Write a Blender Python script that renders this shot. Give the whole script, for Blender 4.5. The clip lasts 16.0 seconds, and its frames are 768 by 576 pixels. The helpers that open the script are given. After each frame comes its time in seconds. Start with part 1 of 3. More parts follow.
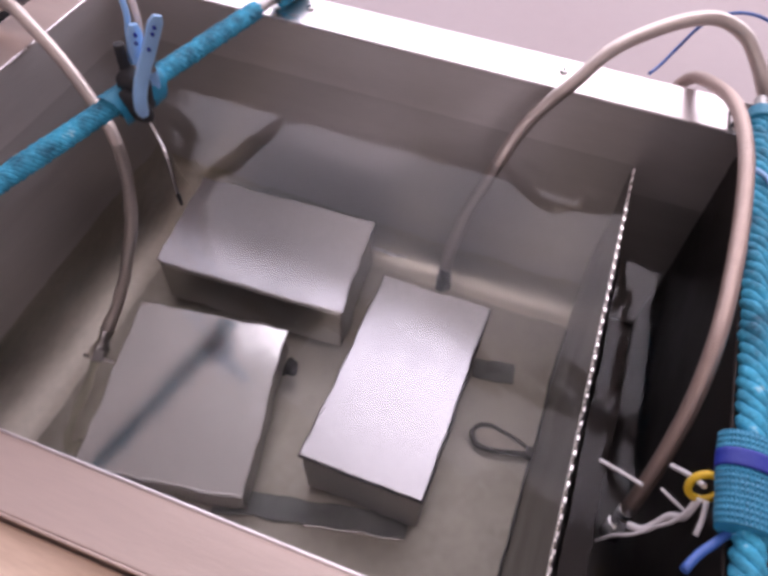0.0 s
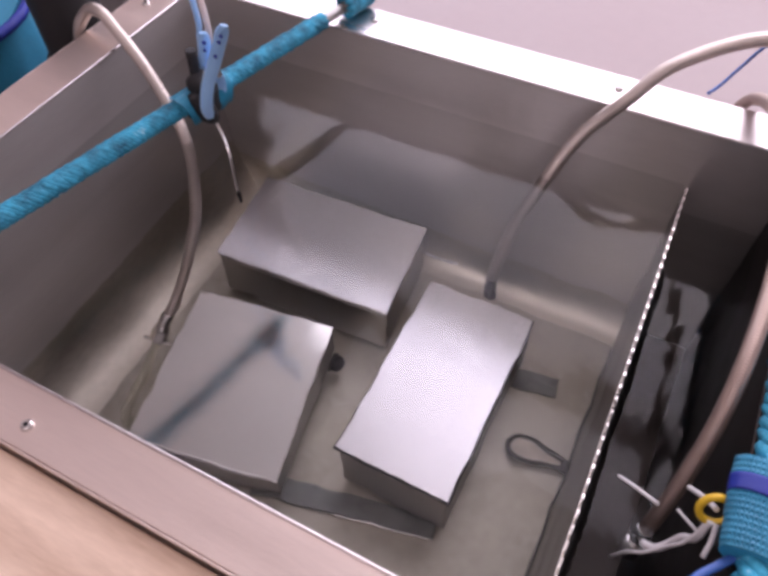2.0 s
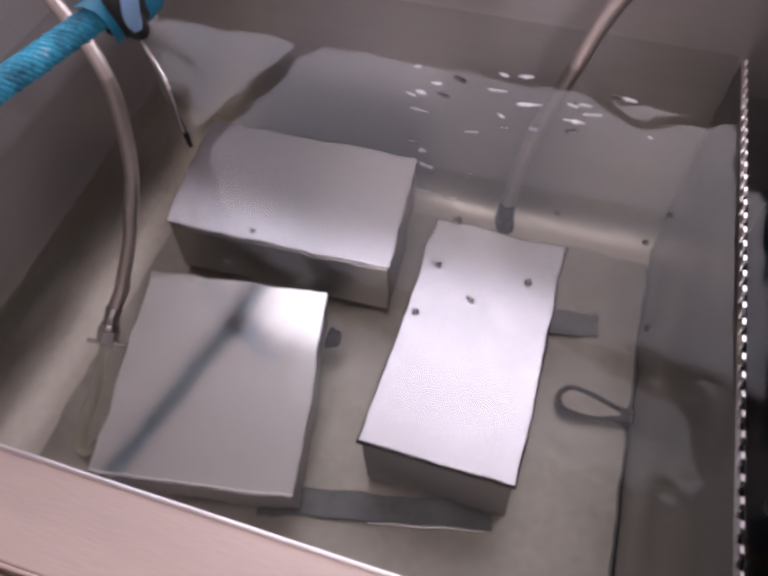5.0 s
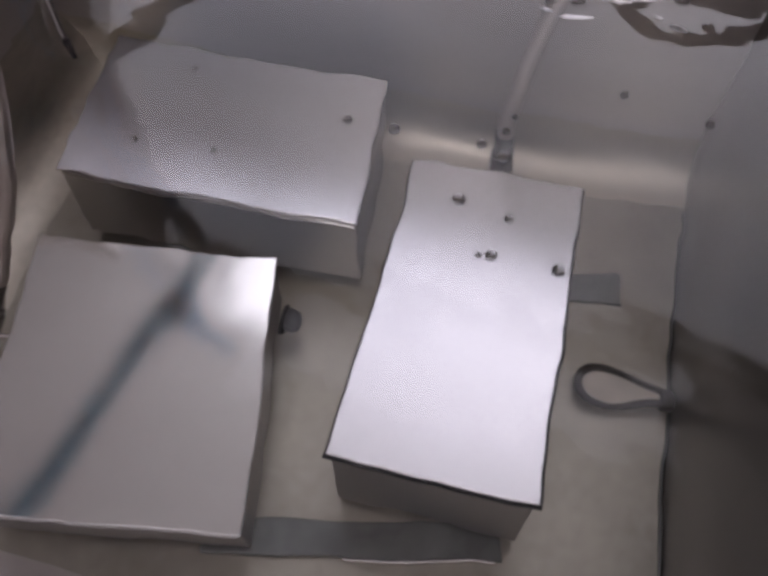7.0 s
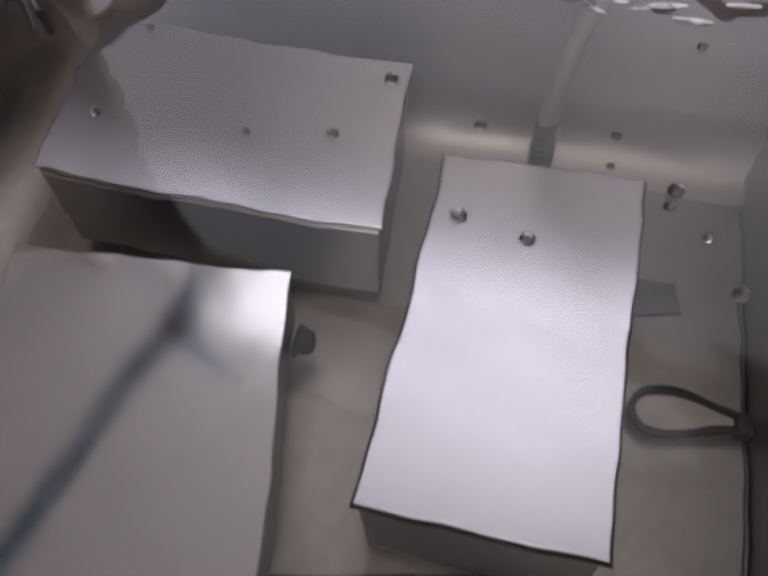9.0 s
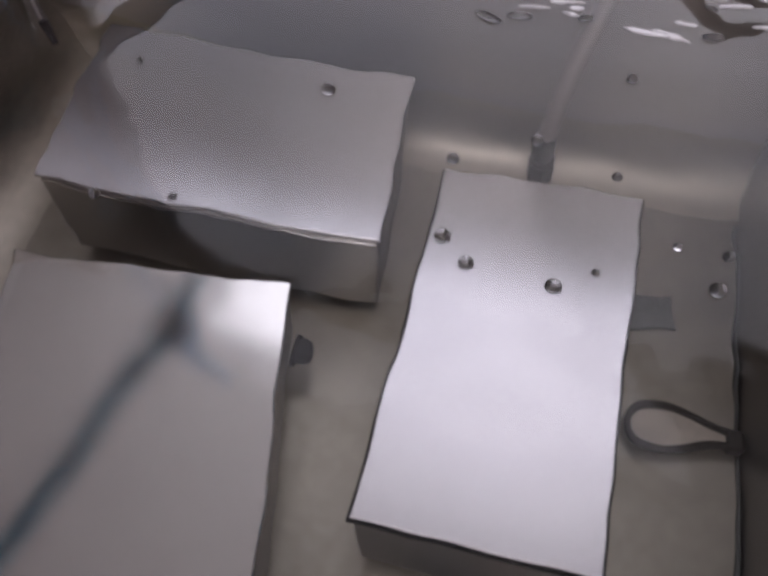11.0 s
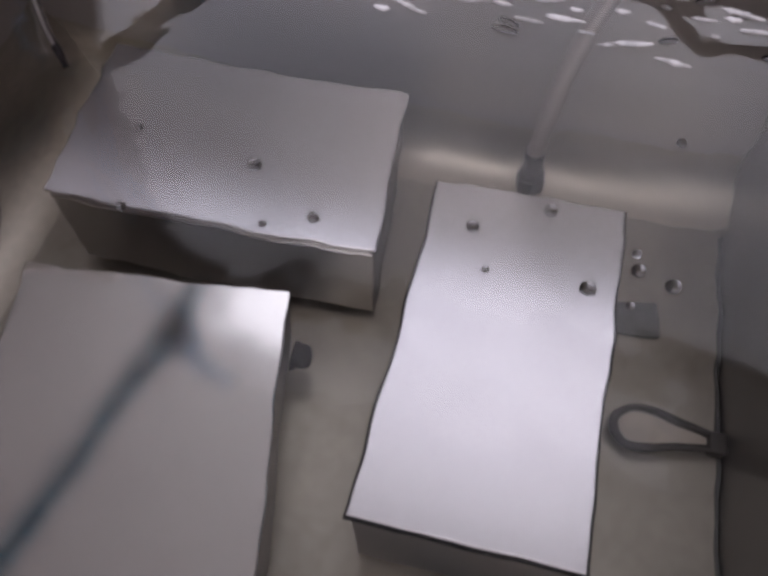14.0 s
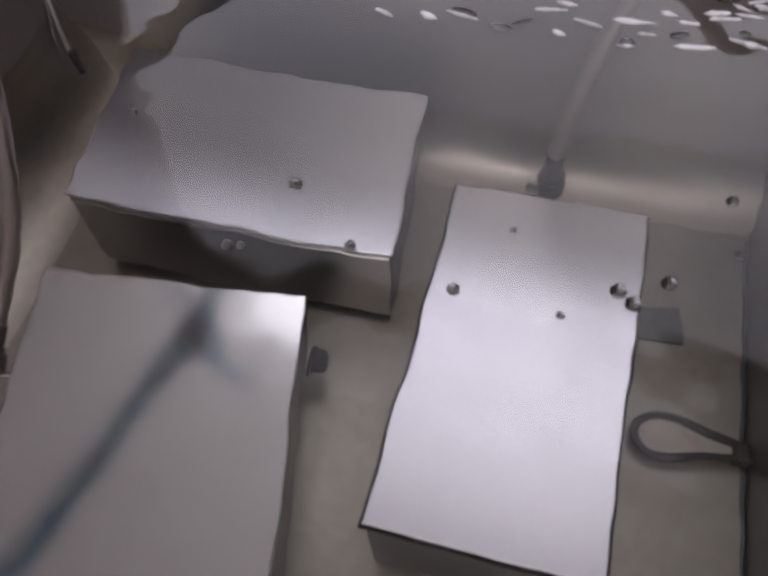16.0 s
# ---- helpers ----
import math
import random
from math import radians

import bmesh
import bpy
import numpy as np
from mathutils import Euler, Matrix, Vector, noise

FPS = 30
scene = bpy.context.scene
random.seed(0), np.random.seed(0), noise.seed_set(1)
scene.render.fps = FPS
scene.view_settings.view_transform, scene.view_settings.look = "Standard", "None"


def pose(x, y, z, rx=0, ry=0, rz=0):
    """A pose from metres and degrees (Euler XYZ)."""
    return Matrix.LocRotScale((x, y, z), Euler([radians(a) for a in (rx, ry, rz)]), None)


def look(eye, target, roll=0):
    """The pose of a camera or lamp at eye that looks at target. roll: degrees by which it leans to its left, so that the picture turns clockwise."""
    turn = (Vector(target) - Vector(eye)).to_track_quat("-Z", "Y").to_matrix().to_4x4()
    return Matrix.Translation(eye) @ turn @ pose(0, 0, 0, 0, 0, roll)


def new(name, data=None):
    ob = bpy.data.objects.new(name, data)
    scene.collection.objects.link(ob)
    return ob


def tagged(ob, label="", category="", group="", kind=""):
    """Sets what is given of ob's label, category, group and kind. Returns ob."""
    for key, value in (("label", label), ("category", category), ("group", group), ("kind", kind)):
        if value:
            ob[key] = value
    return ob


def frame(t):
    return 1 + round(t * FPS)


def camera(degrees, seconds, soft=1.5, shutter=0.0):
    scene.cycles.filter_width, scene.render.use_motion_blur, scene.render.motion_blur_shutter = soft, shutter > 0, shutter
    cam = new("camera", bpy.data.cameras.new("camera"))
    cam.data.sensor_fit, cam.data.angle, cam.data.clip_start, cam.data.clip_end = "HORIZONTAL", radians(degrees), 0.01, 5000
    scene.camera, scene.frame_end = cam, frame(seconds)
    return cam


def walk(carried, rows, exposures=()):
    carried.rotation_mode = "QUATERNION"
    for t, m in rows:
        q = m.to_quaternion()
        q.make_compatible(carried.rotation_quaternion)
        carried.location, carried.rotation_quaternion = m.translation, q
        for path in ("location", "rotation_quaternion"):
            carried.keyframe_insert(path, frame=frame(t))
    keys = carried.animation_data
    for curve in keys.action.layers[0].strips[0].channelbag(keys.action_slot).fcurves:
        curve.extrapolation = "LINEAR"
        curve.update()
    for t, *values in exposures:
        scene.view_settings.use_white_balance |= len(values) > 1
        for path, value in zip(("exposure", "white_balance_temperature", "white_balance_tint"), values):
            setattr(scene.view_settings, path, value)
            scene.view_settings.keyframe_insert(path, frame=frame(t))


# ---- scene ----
cam = camera(59.61, 16.0, soft=3.7)
PATH = [
    (0.0, (-0.0982, -0.7234, 0.5854), (-0.2436, -0.2662, -0.0548), 3.48),
    (0.5, (-0.0594, -0.7166, 0.6026), (-0.2436, -0.2733, -0.0374), 2.04),
    (1.0, (-0.0586, -0.7269, 0.6113), (-0.2655, -0.2928, -0.0281), 1.48),
    (1.5, (-0.0612, -0.7306, 0.6070), (-0.2859, -0.3016, -0.0297), -0.76),
    (2.0, (-0.0559, -0.7263, 0.6049), (-0.2827, -0.2982, -0.0317), -0.99),
    (2.5, (-0.0622, -0.7257, 0.6025), (-0.2828, -0.2969, -0.0358), 0.22),
    (3.0, (-0.0543, -0.7257, 0.5979), (-0.2778, -0.2954, -0.0384), 0.12),
    (3.5, (-0.0737, -0.7202, 0.5852), (-0.2838, -0.2852, -0.0525), 0.30),
    (4.0, (-0.1096, -0.7095, 0.5508), (-0.2942, -0.2676, -0.0899), 1.15),
    (4.5, (-0.1505, -0.6961, 0.4948), (-0.3143, -0.2578, -0.1541), -0.39),
    (7.0, (-0.2006, -0.5977, 0.2800), (-0.3092, -0.1667, -0.3852), -0.08),
    (7.5, (-0.2102, -0.5799, 0.2509), (-0.3229, -0.1489, -0.4135), -0.61),
    (8.0, (-0.2202, -0.5694, 0.2307), (-0.3376, -0.1370, -0.4321), -1.22),
    (8.5, (-0.2292, -0.5610, 0.2189), (-0.3446, -0.1236, -0.4409), -0.91),
    (9.0, (-0.2347, -0.5582, 0.2153), (-0.3461, -0.1158, -0.4418), -0.70),
    (11.5, (-0.2390, -0.5510, 0.2269), (-0.3443, -0.1082, -0.4311), 0.95),
    (12.0, (-0.2374, -0.5516, 0.2311), (-0.3432, -0.1084, -0.4265), 0.37),
    (12.5, (-0.2364, -0.5516, 0.2308), (-0.3418, -0.1067, -0.4256), 0.69),
    (13.0, (-0.2350, -0.5553, 0.2362), (-0.3386, -0.1090, -0.4196), 0.91),
    (13.5, (-0.2338, -0.5559, 0.2393), (-0.3367, -0.1117, -0.4181), 0.53),
    (14.0, (-0.2348, -0.5580, 0.2436), (-0.3388, -0.1151, -0.4144), 0.88),
    (14.5, (-0.2362, -0.5593, 0.2487), (-0.3460, -0.1202, -0.4110), 0.40),
    (15.0, (-0.2370, -0.5561, 0.2495), (-0.3522, -0.1194, -0.4109), -0.21),
    (15.5, (-0.2349, -0.5511, 0.2431), (-0.3598, -0.1175, -0.4175), -1.24),
    (16.0, (-0.2318, -0.5487, 0.2423), (-0.3620, -0.1155, -0.4175), -1.90),
]
EXPOSURES = [(0.0, 0.06, 6350, 28), (1.0, 0.1, 6350, 28), (4.0, 0.1, 6350, 28), (7.0, -0.20, 6180, 19), (7.6, -0.22, 6180, 19), (8.4, -0.37, 6180, 19), (16.0, -0.38, 6180, 19)]
walk(cam, [(t, look(eye, aim, roll)) for t, eye, aim, roll in PATH], EXPOSURES)

# ---- light ----
world = bpy.data.worlds.new("sky")
scene.world = world
world.use_nodes = True
sky = world.node_tree.nodes.new("ShaderNodeTexSky")
sky.sky_type = "NISHITA"
sky.sun_disc = False
sky.sun_elevation, sky.sun_rotation = radians(40), radians(10)
back = world.node_tree.nodes["Background"]
back.inputs["Strength"].default_value = 0.1
world.node_tree.links.new(sky.outputs["Color"], back.inputs["Color"])

WIN = (-1.80, 1.35, 0.25, 2.62)   # x0, x1, z0, z1 of the wide window behind the tank
WIN_Y = 1.25


def area(name, at, aim, w, h, watts, colour):
    data = bpy.data.lights.new(name, "AREA")
    data.shape, data.size, data.size_y, data.energy, data.color = "RECTANGLE", w, h, watts, colour
    ob = new(name, data)
    ob.matrix_world = look(at, aim)
    return ob


area("window_light", ((WIN[0] + WIN[1]) / 2, WIN_Y + 0.06, (WIN[2] + WIN[3]) / 2), ((WIN[0] + WIN[1]) / 2, 0, (WIN[2] + WIN[3]) / 2),
     WIN[1] - WIN[0] - 0.08, WIN[3] - WIN[2] - 0.08, 62, (1.0, 0.965, 0.985))

SKYLIGHT = (-1.20, 0.85, 0.66, 1.20)   # x0, x1, y0, y1 of the light panel in the ceiling near the window
area("panel_light", ((SKYLIGHT[0] + SKYLIGHT[1]) / 2, (SKYLIGHT[2] + SKYLIGHT[3]) / 2, 2.695), ((SKYLIGHT[0] + SKYLIGHT[1]) / 2, (SKYLIGHT[2] + SKYLIGHT[3]) / 2 + 0.0001, 0),
     SKYLIGHT[1] - SKYLIGHT[0] - 0.04, SKYLIGHT[3] - SKYLIGHT[2] - 0.04, 5.8, (1.0, 0.97, 1.0))
# unseen fill lamp added behind the camera to brighten rim and walls
area("fill_light", (-0.3, -1.7, 2.695), (-0.3, -1.6999, 0), 1.16, 0.56, 12, (1.0, 0.94, 0.90))

# ---- materials ----
def mat(name, base, rough=0.5, metal=0.0, vary=0.12, scale=6.0, fine=60.0, bump=0.0, bump_scale=200.0, stretch=(1, 1, 1), tint=None, rough_vary=0.08, coord="Object"):
    """Base colour broken up at two scales, with uneven gloss and a fine relief."""
    m = bpy.data.materials.new(name)
    m.use_nodes = True
    nt = m.node_tree
    bsdf = nt.nodes["Principled BSDF"]
    tc = nt.nodes.new("ShaderNodeTexCoord")
    mp = nt.nodes.new("ShaderNodeMapping")
    mp.inputs["Scale"].default_value = stretch
    nt.links.new(tc.outputs[coord], mp.inputs["Vector"])
    big = nt.nodes.new("ShaderNodeTexNoise")
    big.inputs["Scale"].default_value, big.inputs["Detail"].default_value = scale, 5
    small = nt.nodes.new("ShaderNodeTexNoise")
    small.inputs["Scale"].default_value, small.inputs["Detail"].default_value = fine, 3
    for n in (big, small):
        nt.links.new(mp.outputs["Vector"], n.inputs["Vector"])
    both = nt.nodes.new("ShaderNodeMath")
    both.operation = "MULTIPLY_ADD"
    both.inputs[1].default_value = 0.35
    nt.links.new(small.outputs["Fac"], both.inputs[0])
    nt.links.new(big.outputs["Fac"], both.inputs[2])
    ramp = nt.nodes.new("ShaderNodeValToRGB")
    ramp.color_ramp.elements[0].position, ramp.color_ramp.elements[1].position = 0.42, 0.92
    dark = [c * (1 - vary) for c in base]
    light = [min(1, c * (1 + vary)) for c in (tint or base)]
    ramp.color_ramp.elements[0].color, ramp.color_ramp.elements[1].color = (*dark, 1), (*light, 1)
    nt.links.new(both.outputs[0], ramp.inputs["Fac"])
    nt.links.new(ramp.outputs["Color"], bsdf.inputs["Base Color"])
    rr = nt.nodes.new("ShaderNodeMapRange")
    rr.inputs["From Min"].default_value, rr.inputs["From Max"].default_value = 0.3, 0.7
    rr.inputs["To Min"].default_value, rr.inputs["To Max"].default_value = max(0.02, rough - rough_vary), min(1, rough + rough_vary)
    nt.links.new(big.outputs["Fac"], rr.inputs["Value"])
    nt.links.new(rr.outputs["Result"], bsdf.inputs["Roughness"])
    bsdf.inputs["Metallic"].default_value = metal
    if bump:
        tex = nt.nodes.new("ShaderNodeTexNoise")
        tex.inputs["Scale"].default_value = bump_scale
        nt.links.new(mp.outputs["Vector"], tex.inputs["Vector"])
        b = nt.nodes.new("ShaderNodeBump")
        b.inputs["Strength"].default_value, b.inputs["Distance"].default_value = bump, 0.002
        nt.links.new(tex.outputs["Fac"], b.inputs["Height"])
        nt.links.new(b.outputs["Normal"], bsdf.inputs["Normal"])
    return m


def braid(name, base, metal, rough, around, along, bump=0.5):
    """Two crossing helices of fine wire over a hose, along its UV."""
    m = mat(name, base, rough, metal, 0.14, 8, 90)
    nt = m.node_tree
    bsdf = nt.nodes["Principled BSDF"]
    tc = nt.nodes.new("ShaderNodeTexCoord")
    sep = nt.nodes.new("ShaderNodeSeparateXYZ")
    nt.links.new(tc.outputs["UV"], sep.inputs[0])
    waves = []
    for sign in (1, -1):
        a = nt.nodes.new("ShaderNodeMath")
        a.operation = "MULTIPLY"
        a.inputs[1].default_value = along
        nt.links.new(sep.outputs["X"], a.inputs[0])
        b = nt.nodes.new("ShaderNodeMath")
        b.operation = "MULTIPLY_ADD"
        b.inputs[1].default_value = sign * around * 2 * math.pi
        nt.links.new(sep.outputs["Y"], b.inputs[0])
        nt.links.new(a.outputs[0], b.inputs[2])
        s = nt.nodes.new("ShaderNodeMath")
        s.operation = "SINE"
        nt.links.new(b.outputs[0], s.inputs[0])
        waves.append(s)
    mx = nt.nodes.new("ShaderNodeMath")
    mx.operation = "MAXIMUM"
    nt.links.new(waves[0].outputs[0], mx.inputs[0])
    nt.links.new(waves[1].outputs[0], mx.inputs[1])
    bp = nt.nodes.new("ShaderNodeBump")
    bp.inputs["Strength"].default_value, bp.inputs["Distance"].default_value = bump, 0.0012
    nt.links.new(mx.outputs[0], bp.inputs["Height"])
    nt.links.new(bp.outputs["Normal"], bsdf.inputs["Normal"])
    return m


def clear(name, ior, colour=(1, 1, 1), rough=0.0):
    m = bpy.data.materials.new(name)
    m.use_nodes = True
    nt = m.node_tree
    nt.nodes.remove(nt.nodes["Principled BSDF"])
    g = nt.nodes.new("ShaderNodeBsdfGlass")
    g.inputs["IOR"].default_value, g.inputs["Roughness"].default_value, g.inputs["Color"].default_value = ior, rough, (*colour, 1)
    nt.links.new(g.outputs[0], nt.nodes["Material Output"].inputs["Surface"])
    return m


WATER = clear("clear_water", 1.333, (0.80, 0.80, 0.80))
STEEL_WALL = mat("brushed_steel_wall", (0.60, 0.565, 0.545), 0.41, 0.70, 0.10, 5, 160, 0.03, 260, (0.25, 0.25, 3), rough_vary=0.06)
STEEL_FLOOR = mat("dull_steel_floor", (0.42, 0.395, 0.335), 0.45, 1.0, 0.22, 11, 90, 0.08, 300, rough_vary=0.08)
STEEL_RIM = mat("satin_steel_rim", (0.68, 0.63, 0.62), 0.30, 1.0, 0.06, 6, 140, 0.06, 300, (0.3, 3, 1), rough_vary=0.05)
STEEL_FRONT = mat("worn_steel_front", (0.76, 0.64, 0.58), 0.42, 1.0, 0.08, 5, 120, 0.06, 300, (0.3, 3, 1))
STEEL_BOX = mat("brushed_box_steel", (0.62, 0.615, 0.63), 0.26, 1.0, 0.02, 5, 200, 0.0, 500, rough_vary=0.008)
STEEL_MIRROR = mat("polished_box_steel", (0.78, 0.79, 0.775), 0.115, 1.0, 0.03, 9, 200, rough_vary=0.02)
# darker than the lids: the boxes' side shade is put into the colour
SIDE_SHADED = mat("shaded_side_steel", (0.36, 0.345, 0.33), 0.38, 1.0, 0.1, 9, 90)
STEEL_BRIGHT = mat("bright_steel", (0.72, 0.70, 0.68), 0.16, 1.0, 0.06, 30, 200)
STEEL_COVE = mat("cream_cove_steel", (0.57, 0.53, 0.45), 0.46, 1.0, 0.22, 9, 120, 0.06, 260, (0.6, 0.6, 2), rough_vary=0.08)
FITTING = mat("dark_plated_fitting", (0.13, 0.125, 0.13), 0.38, 0.9, 0.2, 40, 200, 0.1, 300)
# white put in for glints, the window's reflection on the ripples
GLINT = mat("white_glint", (0.92, 0.92, 0.94), 0.12, 0, 0.1, 200, 900, 0.6, 900)
STEEL_DARK = mat("stained_steel_bar", (0.20, 0.21, 0.20), 0.5, 1.0, 0.35, 25, 160, 0.2, 200)
# shade on the submerged weir plate is put into this dark steel
WEIR_SHADED = mat("shaded_weir_steel", (0.17, 0.158, 0.145), 0.36, 1.0, 0.10, 8, 120, 0.05, 300)
# tank steel with the overflow chamber's shade put into its colour
CHAMBER_SHADED = mat("shaded_chamber_steel", (0.07, 0.060, 0.055), 0.42, 1.0, 0.15, 8, 120)
HOSE = braid("braided_steel_hose", (0.60, 0.53, 0.48), 0.85, 0.36, 6, 2200, 0.3)
HOSE_B = braid("braided_bronze_hose", (0.46, 0.36, 0.31), 0.8, 0.40, 6, 2200, 0.3)
PVC = clear("soft_clear_pvc", 1.36, (0.94, 0.94, 0.9), 0.15)
TURQ = mat("turquoise_wrap", (0.007, 0.15, 0.25), 0.66, 0, 0.4, 40, 300, 0.6, 700, tint=(0.03, 0.33, 0.50))
frayed = TURQ.node_tree.nodes["Color Ramp"].color_ramp.elements.new(0.95)   # pale worn fibres
frayed.color = (0.42, 0.70, 0.78, 1)
TURQ.node_tree.nodes["Color Ramp"].color_ramp.elements[1].position = 0.84
TURQ_TAPE = mat("turquoise_tape", (0.012, 0.23, 0.37), 0.5, 0, 0.12, 20, 300, 0.3, 500)
SKY_PLASTIC = mat("pale_blue_plastic", (0.32, 0.58, 0.90), 0.32, 0, 0.08, 20, 200)
BLACK = mat("black_rubber", (0.012, 0.011, 0.012), 0.65, 0, 0.25, 30, 200)
NAVY = mat("dark_blue_strap", (0.012, 0.03, 0.30), 0.55, 0, 0.15, 40, 400, 0.3, 900)
WHITE_PL = mat("white_nylon", (0.72, 0.70, 0.70), 0.4, 0, 0.08, 40, 300)
CREAM_PL = mat("cream_cable", (0.72, 0.62, 0.58), 0.4, 0, 0.08, 40, 300)
YELLOW = mat("yellow_plastic", (0.75, 0.48, 0.02), 0.4, 0, 0.1, 40, 300)
BLUE_CABLE = mat("blue_cable", (0.05, 0.13, 0.42), 0.4, 0, 0.1, 40, 300)
DARK_IRON = mat("dark_oxidised_iron", (0.055, 0.050, 0.043), 0.6, 0.3, 0.3, 30, 160, 0.2, 200)
SCALE = mat("cream_scale", (0.66, 0.60, 0.50), 0.6, 0.0, 0.2, 40, 200, 0.2, 300)
PINKTOP = mat("pale_pink_laminate", (0.36, 0.29, 0.285), 0.45, 0, 0.05, 3, 50, 0.05, 300)
WOOD = mat("tan_plywood", (0.60, 0.42, 0.30), 0.5, 0, 0.14, 6, 60, 0.1, 150, (1, 7, 1), tint=(0.68, 0.52, 0.40))
PLASTER = mat("painted_plaster", (0.62, 0.56, 0.55), 0.8, 0, 0.05, 2, 60, 0.2, 120)
CEIL = mat("ceiling_paint", (0.74, 0.71, 0.69), 0.85, 0, 0.04, 2, 60)
# paler than the other walls, added to bounce light onto the tank's left wall
BOUNCE_WALL = mat("bounce_wall_paint", (0.74, 0.70, 0.68), 0.7, 0, 0.04, 2, 60, 0.2, 120)
CONCRETE = mat("grey_concrete", (0.16, 0.145, 0.14), 0.8, 0, 0.18, 3, 60, 0.3, 120)
BLUE_BAG = mat("blue_fabric", (0.02, 0.22, 0.36), 0.6, 0, 0.25, 12, 150, 0.4, 300)
FRAME = mat("white_window_frame", (0.75, 0.74, 0.73), 0.4, 0, 0.04, 6, 90)


def net_material():
    """Turquoise mesh fabric: a raised square grid."""
    m = mat("turquoise_net", (0.013, 0.22, 0.39), 0.5, 0, 0.12, 30, 300, tint=(0.03, 0.31, 0.5))
    nt = m.node_tree
    bsdf = nt.nodes["Principled BSDF"]
    tc = nt.nodes.new("ShaderNodeTexCoord")
    sep = nt.nodes.new("ShaderNodeSeparateXYZ")
    nt.links.new(tc.outputs["UV"], sep.inputs[0])
    waves = []
    for axis, k in (("X", 2 * math.pi / 0.0052), ("Y", 2 * math.pi * 44)):
        a = nt.nodes.new("ShaderNodeMath")
        a.operation = "MULTIPLY"
        a.inputs[1].default_value = k
        nt.links.new(sep.outputs[axis], a.inputs[0])
        s = nt.nodes.new("ShaderNodeMath")
        s.operation = "SINE"
        nt.links.new(a.outputs[0], s.inputs[0])
        waves.append(s)
    mn = nt.nodes.new("ShaderNodeMath")
    mn.operation = "MAXIMUM"
    nt.links.new(waves[0].outputs[0], mn.inputs[0])
    nt.links.new(waves[1].outputs[0], mn.inputs[1])
    bp = nt.nodes.new("ShaderNodeBump")
    bp.inputs["Strength"].default_value, bp.inputs["Distance"].default_value = 0.8, 0.002
    nt.links.new(mn.outputs[0], bp.inputs["Height"])
    nt.links.new(bp.outputs["Normal"], bsdf.inputs["Normal"])
    return m


NET = net_material()


# ---- building helpers ----
def part(name, bm, material, parent=None, label="", smooth=None):
    me = bpy.data.meshes.new(name)
    bmesh.ops.recalc_face_normals(bm, faces=bm.faces)
    bm.to_mesh(me)
    bm.free()
    me.materials.append(material)
    if smooth is not None:
        me.shade_smooth()
        me.set_sharp_from_angle(angle=radians(smooth))
    ob = new(name, me)
    ob.parent = parent
    if label:
        tagged(ob, label)
    return ob


def base(name, label, category, group="", kind="", at=(0, 0, 0)):
    ob = new(name)
    ob.empty_display_size = 0.03
    ob.matrix_world = Matrix.Translation(at)
    return tagged(ob, label, category, group, kind)


def box(lo, hi, bevel=0.0, bm=None, seg=2):
    bm = bm or bmesh.new()
    lo, hi = Vector(lo), Vector(hi)
    r = bmesh.ops.create_cube(bm, size=1, matrix=Matrix.Translation((lo + hi) / 2) @ Matrix.Diagonal((*(hi - lo), 1)))
    if bevel:
        es = list({e for v in r["verts"] for e in v.link_edges})
        bmesh.ops.bevel(bm, geom=es, offset=bevel, segments=seg, affect="EDGES", profile=0.5)
    return bm


def cyl(p, q, r, r2=None, seg=20, bm=None, bevel=0.0):
    bm = bm or bmesh.new()
    p, q = Vector(p), Vector(q)
    m = Matrix.Translation((p + q) / 2) @ (q - p).to_track_quat("Z", "Y").to_matrix().to_4x4()
    got = bmesh.ops.create_cone(bm, cap_ends=True, segments=seg, radius1=r, radius2=r if r2 is None else r2, depth=(q - p).length, matrix=m)
    if bevel:
        es = [e for e in {e for v in got["verts"] for e in v.link_edges} if any(len(f.verts) > 4 for f in e.link_faces)]
        bmesh.ops.bevel(bm, geom=es, offset=bevel, segments=2, affect="EDGES", profile=0.5)
    return bm


def smooth_line(points, step=0.006):
    """A Catmull-Rom line through the points."""
    p = [Vector(v) for v in points]
    p = [2 * p[0] - p[1]] + p + [2 * p[-1] - p[-2]]
    out = []
    for a, b, c, d in zip(p, p[1:], p[2:], p[3:]):
        n = max(2, int((c - b).length / step))
        for i in range(n):
            t = i / n
            out.append(0.5 * (2 * b + (c - a) * t + (2 * a - 5 * b + 4 * c - d) * t * t + (3 * b - 3 * c + d - a) * t ** 3))
    return out + [p[-2]]


